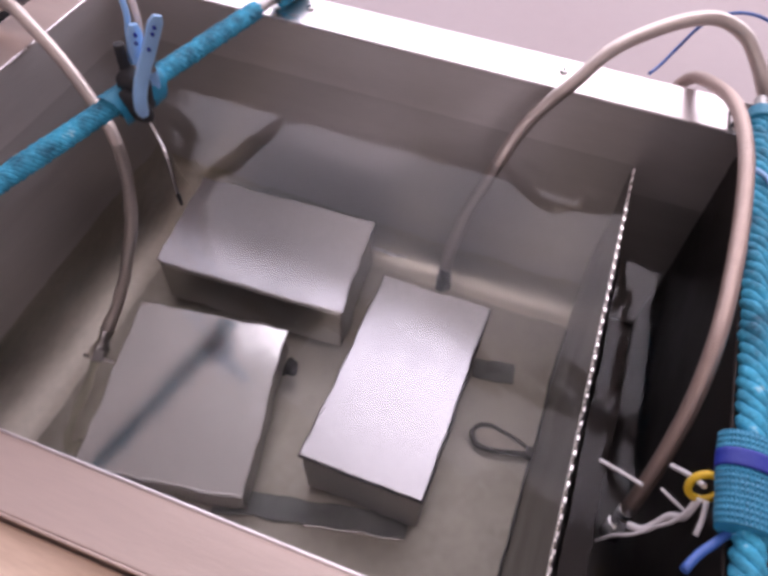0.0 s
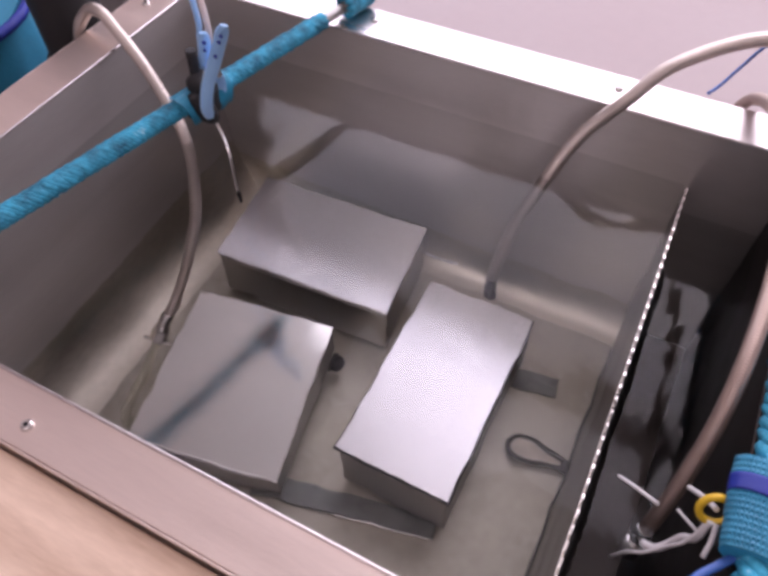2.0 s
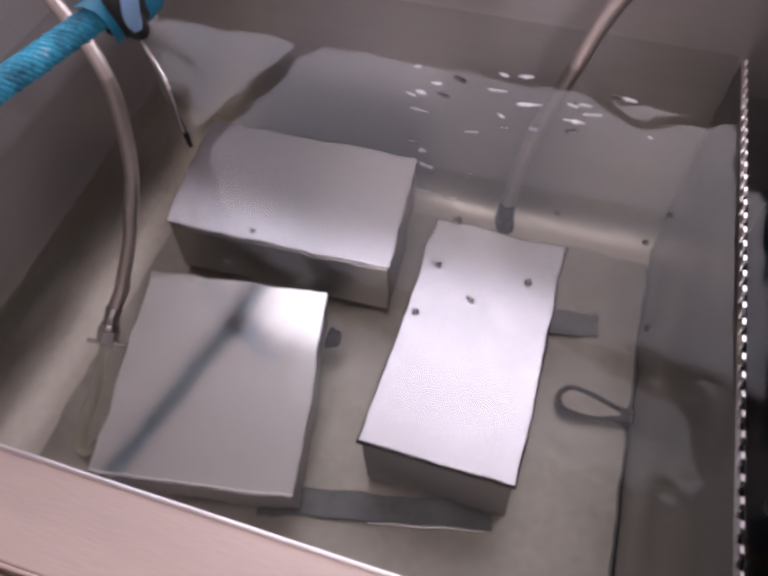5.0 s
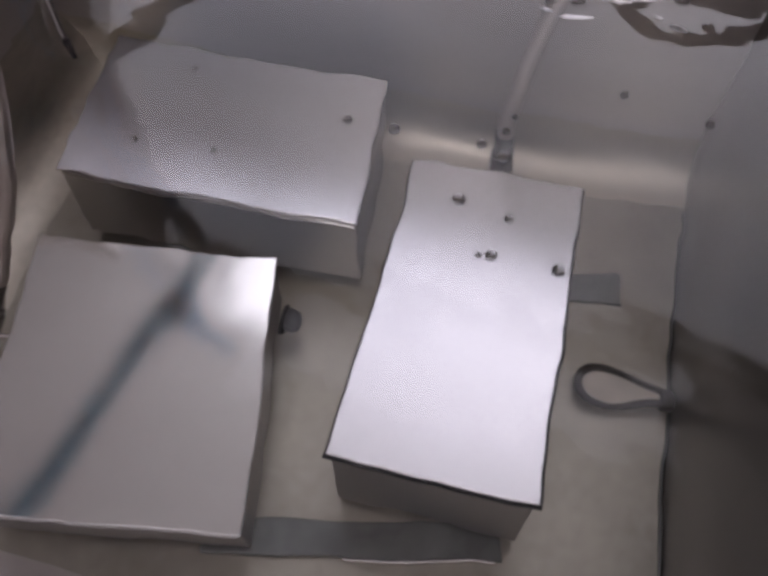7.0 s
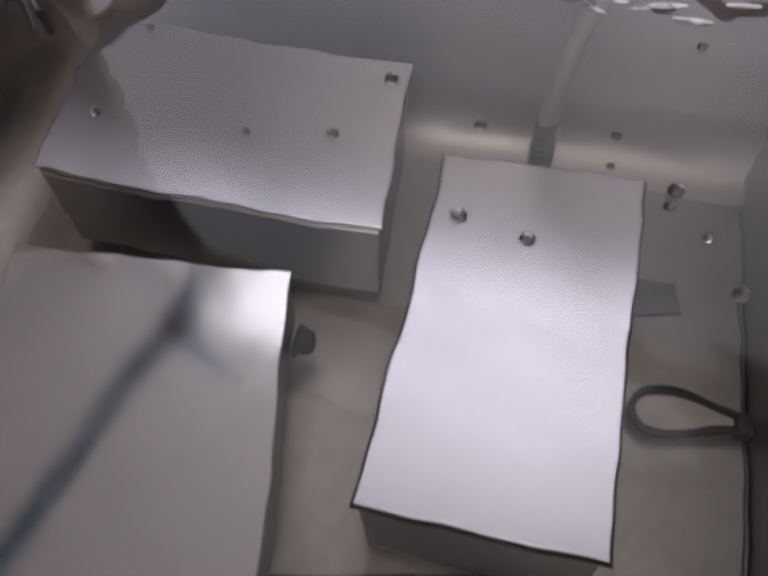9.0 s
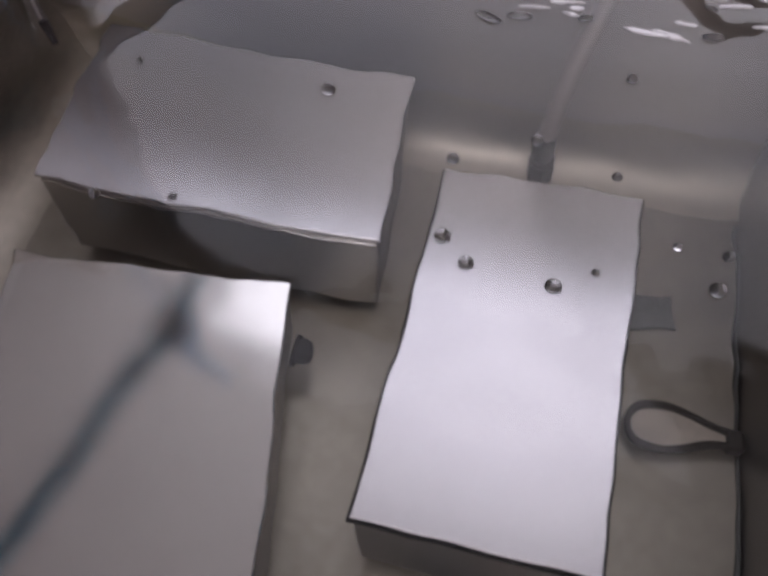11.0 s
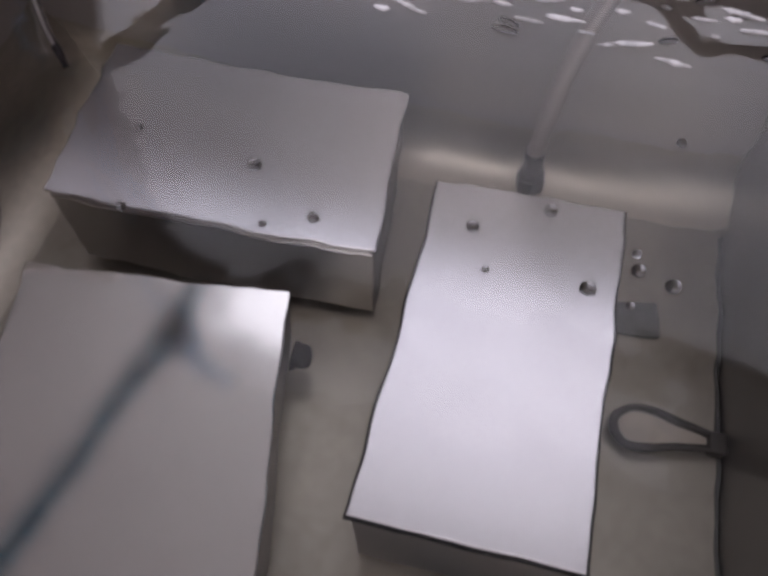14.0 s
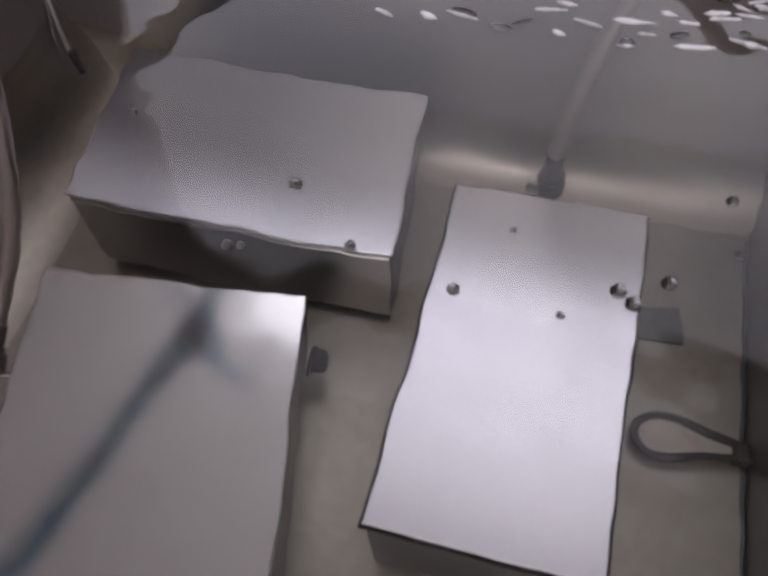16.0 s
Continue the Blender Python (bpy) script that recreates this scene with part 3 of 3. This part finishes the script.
ring_of("ring", "small yellow plastic ring tied to the mesh sleeve", "ring", (0.088, -0.452, 0.082), 0.0125, 0.0032, YELLOW, (60, 25, 0))


def cord(name, label, category, points, r, material, group=""):
    thing = base(name, label, category, group, at=points[0])
    o = Vector(points[0])
    part("strand", tube([Vector(p) - o for p in points], r, 10, 0.004), material, thing)
    return thing


cord("white_cord", "frayed white cord hanging into the dark chamber", "cord", [(0.088, -0.458, 0.074), (0.086, -0.466, 0.05), (0.082, -0.460, 0.028), (0.076, -0.464, 0.012), (0.069, -0.468, 0.002), (0.060, -0.464, -0.008)], 0.0034, WHITE_PL)
cord("white_cord", "thin loose white thread beside the frayed cord", "cord", [(0.088, -0.459, 0.072), (0.081, -0.470, 0.046), (0.073, -0.470, 0.018), (0.062, -0.474, -0.002), (0.052, -0.470, -0.030), (0.046, -0.468, -0.064)], 0.0016, WHITE_PL)
cord("white_cord", "short white thread hanging from the yellow ring", "cord", [(0.091, -0.462, 0.080), (0.092, -0.474, 0.072), (0.090, -0.486, 0.066)], 0.0022, WHITE_PL)
cord("cable_tie", "white nylon cable tie tail", "cable tie", [(0.076, -0.418, 0.036), (0.084, -0.432, 0.056), (0.090, -0.448, 0.076)], 0.0024, WHITE_PL, "cable ties")
cord("cable_tie", "white nylon cable tie sticking out over the chamber water", "cable tie", [(0.024, -0.417, 0.0), (0.040, -0.426, 0.010), (0.060, -0.436, 0.018)], 0.0019, WHITE_PL, "cable ties")
cord("cable_tie", "thin white cable tie end", "cable tie", [(0.076, -0.432, 0.016), (0.088, -0.442, 0.020), (0.099, -0.450, 0.022)], 0.0015, WHITE_PL, "cable ties")
cord("blue_cable", "thin blue cable running from the sleeve", "cable", [(0.074, -0.527, 0.094), (0.083, -0.512, 0.094), (0.093, -0.500, 0.094), (0.106, -0.484, 0.092)], 0.0034, BLUE_CABLE, "blue cables")
CABLE_POINTS = [(-0.020, 0.072, 0.0862), (-0.010, 0.090, 0.090), (0.004, 0.110, 0.107), (0.020, 0.125, 0.131), (0.039, 0.130, 0.147), (0.061, 0.130, 0.156), (0.089, 0.125, 0.156), (0.132, 0.120, 0.140), (0.162, 0.125, 0.080), (0.172, 0.130, 0.0125)]
cord("blue_cable", "thin blue cable behind the arching hose", "cable", CABLE_POINTS, 0.0021, BLUE_CABLE, "blue cables")
cord("pale_cable", "pale blue cable beside the wrapped rod", "cable", [(0.094, 0.02, 0.0868), (0.095, -0.044, 0.0868), (0.099, -0.075, 0.10), (0.114, -0.105, 0.1125), (0.130, -0.135, 0.100), (0.135, -0.18, 0.0868), (0.134, -0.26, 0.0868), (0.130, -0.34, 0.0868), (0.126, -0.41, 0.090)], 0.0026, SKY_PLASTIC)


# ---- peg, clip and probe on the diagonal rod ----
def peg():
    p = base("clothes_peg", "pale blue plastic clothes peg gripping the wrapped rod", "clothes peg", at=(-0.541, -0.235, 0.130))

    def lever(pts, w, t):
        bm = bmesh.new()
        line = smooth_line(pts, 0.004)
        rings = []
        for i, q in enumerate(line):
            d = (line[min(i + 1, len(line) - 1)] - line[max(i - 1, 0)]).normalized()
            s = Vector((0.75, -0.62, 0.25)).normalized()
            nrm = d.cross(s).normalized()
            end = min(i, len(line) - 1 - i)
            ww = w * min(1, 0.55 + 0.2 * end)
            rings.append([bm.verts.new(q + nrm * (ww * a) + s * (t * b)) for a, b in ((-1, -0.7), (-0.7, -1), (0.7, -1), (1, -0.7), (1, 0.7), (0.7, 1), (-0.7, 1), (-1, 0.7))])
        for a, b in zip(rings, rings[1:]):
            for k in range(8):
                bm.faces.new((a[k], a[(k + 1) % 8], b[(k + 1) % 8], b[k]))
        bm.faces.new(rings[0]), bm.faces.new(rings[-1][::-1])
        return bm

    part("front_lever", lever([Vector(v) for v in ((-0.008, -0.004, -0.046), (-0.003, -0.010, -0.024), (0.004, -0.006, 0.006), (0.018, 0.001, 0.040), (0.034, 0.002, 0.074), (0.040, 0.002, 0.086))], 0.0070, 0.0045), SKY_PLASTIC, p, "", 50)
    part("rear_lever", lever([Vector(v) for v in ((-0.014, 0.030, -0.040), (-0.010, 0.028, -0.012), (-0.002, 0.010, 0.012), (0.002, 0.004, 0.036), (0.006, 0.003, 0.060), (0.007, 0.003, 0.068))], 0.0070, 0.0045), SKY_PLASTIC, p, "", 50)
    for q in ((0.0225, -0.0030, 0.0475), (0.0310, -0.0020, 0.0665), (0.0352, -0.0018, 0.0745), (0.0057, 0.0002, 0.0485), (0.0087, -0.0008, 0.0590)):
        q = Vector(q)
        face = Vector((0.75, -0.62, 0.25)).normalized()
        part("grip_mark", cyl(q, q + face * 0.0042, 0.0019, seg=10), NAVY, p)
    part("spring", cyl((-0.004, 0.004, 0.014), (0.016, 0.004, 0.018), 0.0042, seg=14), STEEL_BRIGHT, p)
    return p


peg()


def clamp():
    c = base("black_clamp", "black rubber clamp holding the probe on the rod", "clamp", at=(-0.565, -0.222, 0.104))
    part("jaw", box((-0.015, -0.017, -0.030), (0.015, 0.016, 0.026), 0.010, seg=3), BLACK, c, "", 50)
    part("knob", cyl((-0.006, -0.004, -0.012), (-0.002, -0.022, -0.026), 0.014, 0.011, 18, bevel=0.003), BLACK, c, "", 50)
    bm = bmesh.new()
    bmesh.ops.create_uvsphere(bm, u_segments=20, v_segments=12, radius=1, matrix=Matrix.Translation((0.006, -0.014, -0.012)) @ Euler((0.35, -0.25, 0)).to_matrix().to_4x4() @ Matrix.Diagonal((0.0145, 0.0125, 0.0270, 1)))
    part("cover", bm, BLACK, c, "", 60)
    part("grip", tube([(-0.008, 0.002, 0.018), (-0.011, 0.006, 0.034), (-0.012, 0.008, 0.050)], 0.0065, 12), BLACK, c)
    return c


clamp()
probe = base("probe", "slim steel temperature probe dipping into the water", "probe", at=(-0.590, -0.196, 0.075))
part("stem", tube([(0, 0, 0), (0.004, 0.000, -0.03), (0.014, -0.004, -0.055), (0.035, -0.020, -0.076), (0.048, -0.035, -0.125), (0.052, -0.039, -0.140)], 0.0024, 12), STEEL_BRIGHT, probe)
part("tip", cyl((0.052, -0.039, -0.140), (0.058, -0.044, -0.160), 0.0032, 0.002, 14), BLACK, probe)
cord("cream_cable", "cream cable rising from the clamp", "cable", [(-0.562, -0.206, 0.120), (-0.556, -0.202, 0.16), (-0.556, -0.200, 0.204), (-0.600, -0.17, 0.33), (-0.75, -0.05, 0.42), (-0.92, 0.15, 0.30), (-0.98, 0.25, -0.10), (-1.00, 0.28, -0.60), (-1.05, 0.30, -0.846)], 0.0036, CREAM_PL, "clamp cables")
cord("blue_cable", "pale blue cable rising from the clamp", "cable", [(-0.578, -0.204, 0.120), (-0.571, -0.202, 0.16), (-0.568, -0.200, 0.204), (-0.615, -0.17, 0.32), (-0.77, -0.04, 0.405), (-0.95, 0.17, 0.28), (-1.01, 0.27, -0.12), (-1.03, 0.30, -0.60), (-1.09, 0.33, -0.846)], 0.0034, SKY_PLASTIC, "clamp cables")


# ---- small things on the tank floor ----
def floor_things():
    strap = base("flat_bar", "stained grey metal bar lying on the tank floor", "metal bar", at=(-0.252, -0.463, BOTTOM))
    strap.rotation_euler = (0, 0, radians(13))
    part("bar", box((-0.145, -0.016, 0.0), (0.120, 0.016, 0.006), 0.0015), STEEL_DARK, strap)
    part("edge_strip", box((-0.02, -0.0185, 0.001), (0.112, -0.0165, 0.0075), 0.0006), STEEL_BRIGHT, strap)
    plug = base("rubber_plug", "black rubber cable plug on the box's flank", "plug", at=(-0.3700, -0.2895, -0.4123))
    part("bung", cyl((-0.008, -0.001, 0), (0.007, 0.001, 0), 0.0125, 0.0105, 20, bevel=0.0055), BLACK, plug, "", 50)
    part("flange", cyl((-0.009, -0.001, 0), (-0.006, -0.001, 0), 0.0145, seg=20), BLACK, plug)
    bar = base("flat_bar", "short grey metal bar lying beside the bright box", "metal bar", at=(-0.090, -0.170, BOTTOM))
    bar.rotation_euler = (0, 0, radians(9))
    part("bar", box((-0.034, -0.017, 0.0), (0.034, 0.017, 0.004), 0.0012), STEEL_DARK, bar)
    loop = base("wire_loop", "dark bent metal loop fixed to the weir's foot", "loop", at=(-0.050, -0.280, BOTTOM + 0.012))
    pts = [(0.050, 0.003, 0.002), (0.018, 0.012, 0.0), (-0.012, 0.0195, 0.0), (-0.032, 0.0165, 0.0), (-0.041, 0.003, 0.0), (-0.033, -0.012, 0), (-0.012, -0.0155, 0.0), (0.018, -0.009, 0.0), (0.050, -0.004, 0.002)]
    part("rod", tube(pts, 0.0036, 12), DARK_IRON, loop)
    bm = bmesh.new()
    rim = [(0.93 * x, 0.93 * y) for x, y, _ in smooth_line(pts, 0.006)]
    low, high = ([bm.verts.new((x, y, z)) for x, y in rim] for z in (-0.0035, -0.0015))
    bm.faces.new(low[::-1]), bm.faces.new(high)
    for k in range(len(rim) - 1):
        bm.faces.new((low[k], low[k + 1], high[k + 1], high[k]))
    part("tab", bm, SCALE, loop, "cream scaled plate inside the loop")
    part("mount", box((0.036, -0.009, -0.012), (0.0485, 0.009, 0.006), 0.003, seg=3), DARK_IRON, loop)


floor_things()


# ---- bubbles on the water ----
def bubbles():
    out = []
    rng = random.Random(11)
    for i in range(18):
        r = rng.uniform(0.0018, 0.0038)
        bm = bmesh.new()
        bmesh.ops.create_uvsphere(bm, u_segments=16, v_segments=10, radius=r)
        for v in bm.verts:
            if v.co.z < -0.1 * r:
                v.co.z = -0.1 * r + 0.35 * (v.co.z + 0.1 * r)
        ob = part("water_bubble", bm, WATER, None, smooth=60)
        ob.visible_shadow = False
        tagged(ob, "small clear bubble drifting on the water", "bubble", "bubbles")
        out.append(ob)
    return out


BUBBLES = bubbles()


def wavelets():
    """Low crests of water and white streaks drawn as glints, which run along the back wall."""
    out = []
    rng = random.Random(23)
    for i in range(46):
        # three in four are white shapes that draw the window's glints
        foam = i % 4 != 0
        bm = bmesh.new()
        bmesh.ops.create_uvsphere(bm, u_segments=20, v_segments=8, radius=1)
        a, b, c = rng.uniform(0.003, 0.009), rng.uniform(0.0014, 0.0024), rng.uniform(0.0020, 0.0034)
        if foam:
            a, b, c = rng.uniform(0.003, 0.013), rng.uniform(0.0012, 0.0027), rng.uniform(0.0008, 0.0016)
            for v in bm.verts:
                v.co.y *= 1 + 0.9 * noise.noise(Vector((v.co.x * 3, i * 2.7, 0.5)))
        for v in bm.verts:
            bend = 0.25 * v.co.x ** 2
            v.co = Vector((v.co.x * a, (v.co.y + bend) * b, max(v.co.z, -0.25) * c))
        ob = part("glint_streak" if foam else "water_crest", bm, GLINT if foam else WATER, None, smooth=60)
        ob.visible_shadow = False
        if foam:
            tagged(ob, "small white streak drawn as a glint on the rippling water", "foam", "foam streaks")
        else:
            tagged(ob, "small glinting wave crest near the tank's back wall", "wave crest", "wave crests")
        out.append(ob)
    return out


CRESTS = wavelets()


# ---- the room ----
def room():
    x0, x1, y0, y1, z0, z1 = -2.6, 2.2, -2.8, WIN_Y, -0.85, 2.72
    tagged(part("floor", box((x0, y0, z0 - 0.1), (x1, y1 + 0.2, z0)), CONCRETE), "dark grey concrete floor", "floor", kind="structure")
    tagged(part("ceiling", box((x0 - 0.1, y0 - 0.1, z1), (x1 + 0.1, y1 + 0.2, z1 + 0.1)), CEIL), "matt off-white ceiling", "ceiling", kind="structure")
    tagged(part("wall_west", box((x0 - 0.1, y0, z0), (x0, y1, z1)), PLASTER), "plain painted wall", "wall", kind="structure")
    tagged(part("wall_east", box((x1, y0, z0), (x1 + 0.1, y1, z1)), BOUNCE_WALL), "unseen pale wall that bounces light to the tank", "wall", kind="structure")
    tagged(part("wall_south", box((x0, y0 - 0.1, z0), (x1, y0, z1)), PLASTER), "plain painted wall", "wall", kind="structure")
    north = tagged(new("wall_north"), "plain painted wall with a wide window", "wall", kind="structure")
    a, b, c, d = WIN
    for lo, hi in (((x0, y1, z0), (a, y1 + 0.2, z1)), ((b, y1, z0), (x1, y1 + 0.2, z1)), ((a, y1, z0), (b, y1 + 0.2, c)), ((a, y1, d), (b, y1 + 0.2, z1))):
        part("wall_panel", box(lo, hi), PLASTER, north)
    win = tagged(new("window_1"), "wide bright window in a white frame", "window", kind="structure")
    for lo, hi in (((a, y1 + 0.01, c), (a + 0.04, y1 + 0.05, d)), ((b - 0.04, y1 + 0.01, c), (b, y1 + 0.05, d)), ((a + 0.04, y1 + 0.01, c), (b - 0.04, y1 + 0.05, c + 0.04)), ((a + 0.04, y1 + 0.01, d - 0.04), (b - 0.04, y1 + 0.05, d))):
        part("window_frame", box(lo, hi, 0.003), FRAME, win)
    bench = base("side_table", "pale pink laminate table standing behind the tank", "table", at=(0, 0, z0))
    part("tabletop", box((-0.80, 0.075, 0.83), (1.7, 1.2, 0.86), 0.003), PINKTOP, bench)
    for x in (-0.75, 1.64):
        for y in (0.12, 1.14):
            part("leg", box((x - 0.025, y - 0.025, 0), (x + 0.025, y + 0.025, 0.83), 0.004), SIDE_SHADED, bench)
    ledge = base("plywood_ledge", "worn tan plywood board in front of the tank", "board", at=(0, 0, z0))
    part("board", box((-1.15, -1.25, 0.905), (0.45, -0.667, 0.925), 0.002), WOOD, ledge)
    for x in (-1.05, 0.35):
        part("support", box((x - 0.03, -1.20, 0), (x + 0.03, -0.72, 0.905), 0.003), WOOD, ledge)
    stand = base("tank_stand", "steel frame stand under the tank", "stand", at=(0, 0, z0))
    for x in (-0.70, 0.06):
        for y in (-0.58, -0.03):
            part("leg", box((x - 0.02, y - 0.02, 0), (x + 0.02, y + 0.02, -0.472 - z0), 0.002), SIDE_SHADED, stand)
    drum = base("blue_bag", "turquoise blue fabric bag standing beside the tank", "bag", at=(-1.13, -0.19, z0))
    bm = bmesh.new()
    bmesh.ops.create_cone(bm, cap_ends=True, segments=40, radius1=0.16, radius2=0.145, depth=0.90, matrix=Matrix.Translation((0, 0, 0.45)))
    bmesh.ops.subdivide_edges(bm, edges=[e for e in bm.edges if abs(e.verts[0].co.z - e.verts[1].co.z) > 0.5], cuts=14)
    for v in bm.verts:
        k = 1 + 0.10 * noise.noise(v.co * 7) + 0.05 * noise.noise(v.co * 18)
        v.co.x, v.co.y = v.co.x * k, v.co.y * k
    part("sack", bm, BLUE_BAG, drum, smooth=60)
    part("rim_band", tube([(0.148 * math.cos(a), 0.148 * math.sin(a), 0.895) for a in (2 * math.pi * k / 30 for k in range(31))], 0.008, 8, None, cap=False), NAVY, drum)
    # housing added for the fill lamp, out of view
    rear = base("ceiling_light", "unseen square white panel added above the fill lamp", "ceiling light", at=(-0.3, -1.7, z1))
    part("housing", box((-0.62, -0.32, -0.018), (0.62, 0.32, -0.0005), 0.002), FRAME, rear)
    panel = base("ceiling_light", "long white light panel set in the ceiling", "ceiling light", at=((SKYLIGHT[0] + SKYLIGHT[1]) / 2, (SKYLIGHT[2] + SKYLIGHT[3]) / 2, z1))
    hw, hd = (SKYLIGHT[1] - SKYLIGHT[0]) / 2, (SKYLIGHT[3] - SKYLIGHT[2]) / 2
    part("housing", box((-hw, -hd, -0.012), (hw, hd, -0.0005), 0.002), FRAME, panel)
    for lo, hi in (((-hw - 0.02, -hd - 0.02, -0.03), (hw + 0.02, -hd, 0)), ((-hw - 0.02, hd, -0.03), (hw + 0.02, hd + 0.02, 0)), ((-hw - 0.02, -hd, -0.03), (-hw, hd, 0)), ((hw, -hd, -0.03), (hw + 0.02, hd, 0))):
        part("frame", box(lo, hi, 0.002), FRAME, panel)
    post = base("black_pipe", "matt black pipe standing beside the tank", "pipe", at=(-0.890, -0.125, z0))
    part("pipe", cyl((0, 0, 0), (0, 0, 1.02), 0.048, seg=32, bevel=0.004), BLACK, post, "", 40)
    part("coupling", cyl((0, 0, 0.80), (0, 0, 0.86), 0.056, seg=32, bevel=0.004), BLACK, post, "", 40)
    part("base_plate", box((-0.09, -0.09, 0), (0.09, 0.09, 0.012), 0.002), BLACK, post)


room()


# ---- what moves ----
def motions():
    rng = random.Random(4)
    # the surface sways to and fro once the bubbles start
    for ob, amp in ((water, 0.006), (chamber_water, 0.0055), (spill_water, 0.0)):
        rows = [(0.0, pose(0, 0, 0))]
        t = 0.5
        while t <= 16.01:
            k = amp * (0.25 if t < 3 else 1.0)
            along = 1 if ob is water else 0
            rows.append((t, pose(k * along * rng.uniform(-1, 0.0) if ob is not water else -k * rng.uniform(0, 1), k * rng.uniform(-1, 1), 0)))
            t += 0.5
        walk(ob, rows)
    # bubbles rise from under the boxes' edges and wander over the surface
    for i, ob in enumerate(BUBBLES):
        x0, y0 = rng.uniform(-0.28, -0.06), rng.uniform(-0.37, -0.22)
        if i % 6 == 0:
            x0, y0 = rng.uniform(-0.40, -0.28), rng.uniform(-0.34, -0.22)
        z0 = -0.43
        start = 3.0 + 0.22 * (i % 9) + rng.uniform(0, 0.5)
        rows = [(0.0, pose(-0.215 + 0.02 * rng.uniform(-1, 1), -0.12 + 0.02 * rng.uniform(-1, 1), z0)), (start, pose(-0.215, -0.115, z0)), (start + 0.12, pose(-0.215, -0.115, -0.28)), (start + 0.35, pose(x0, y0, -0.10)), (start + 0.6, pose(x0, y0, 0.0006))]
        t = start + 0.9
        x, y = x0, y0
        while t < 15.9:
            x = min(-0.02, max(-0.44, x + rng.uniform(-0.022, 0.022)))
            y = min(-0.20, max(-0.385, y + rng.uniform(-0.02, 0.014)))
            rows.append((t, pose(x, y, 0.0006)))
            t += 0.4
        rows.append((16.0, pose(x, y, 0.0006)))
        walk(ob, rows)

    # wave crests and white glint streaks run to and fro along the back wall once the water is stirred
    for i, ob in enumerate(CRESTS):
        right = i % 3 != 0
        x = rng.uniform(-0.24, -0.08) if right else rng.uniform(-0.33, -0.22)
        y = rng.uniform(-0.225, -0.15) if right else rng.uniform(-0.225, -0.175)
        yaw = rng.uniform(-15, 15)
        start = 3.8 + 0.04 * i
        low = (-0.56 + 0.006 * i, -0.035)
        rows = [(0.0, pose(*low, -0.42, 0, 0, yaw)), (start, pose(*low, -0.42, 0, 0, yaw)), (start + 0.5, pose(x, y + 0.065, 0.0002, 0, 0, yaw))]
        t = start + 0.8
        while t < 15.8:
            nx = min(-0.03, max(-0.44, x + rng.uniform(-0.025, 0.025)))
            ny = min(-0.14, max(-0.235, y + rng.uniform(-0.015, 0.015)))
            drift = 0.065 if t < 7.4 else 0.02 if t < 12.3 else 0.032   # they spread from the wall as the stirring grows
            rows.append((t, pose(nx, ny + drift, rng.uniform(-0.0002, 0.0004), 0, 0, yaw + rng.uniform(-20, 20))))
            t += 0.3
        rows.append((16.0, rows[-1][1]))
        walk(ob, rows)


motions()
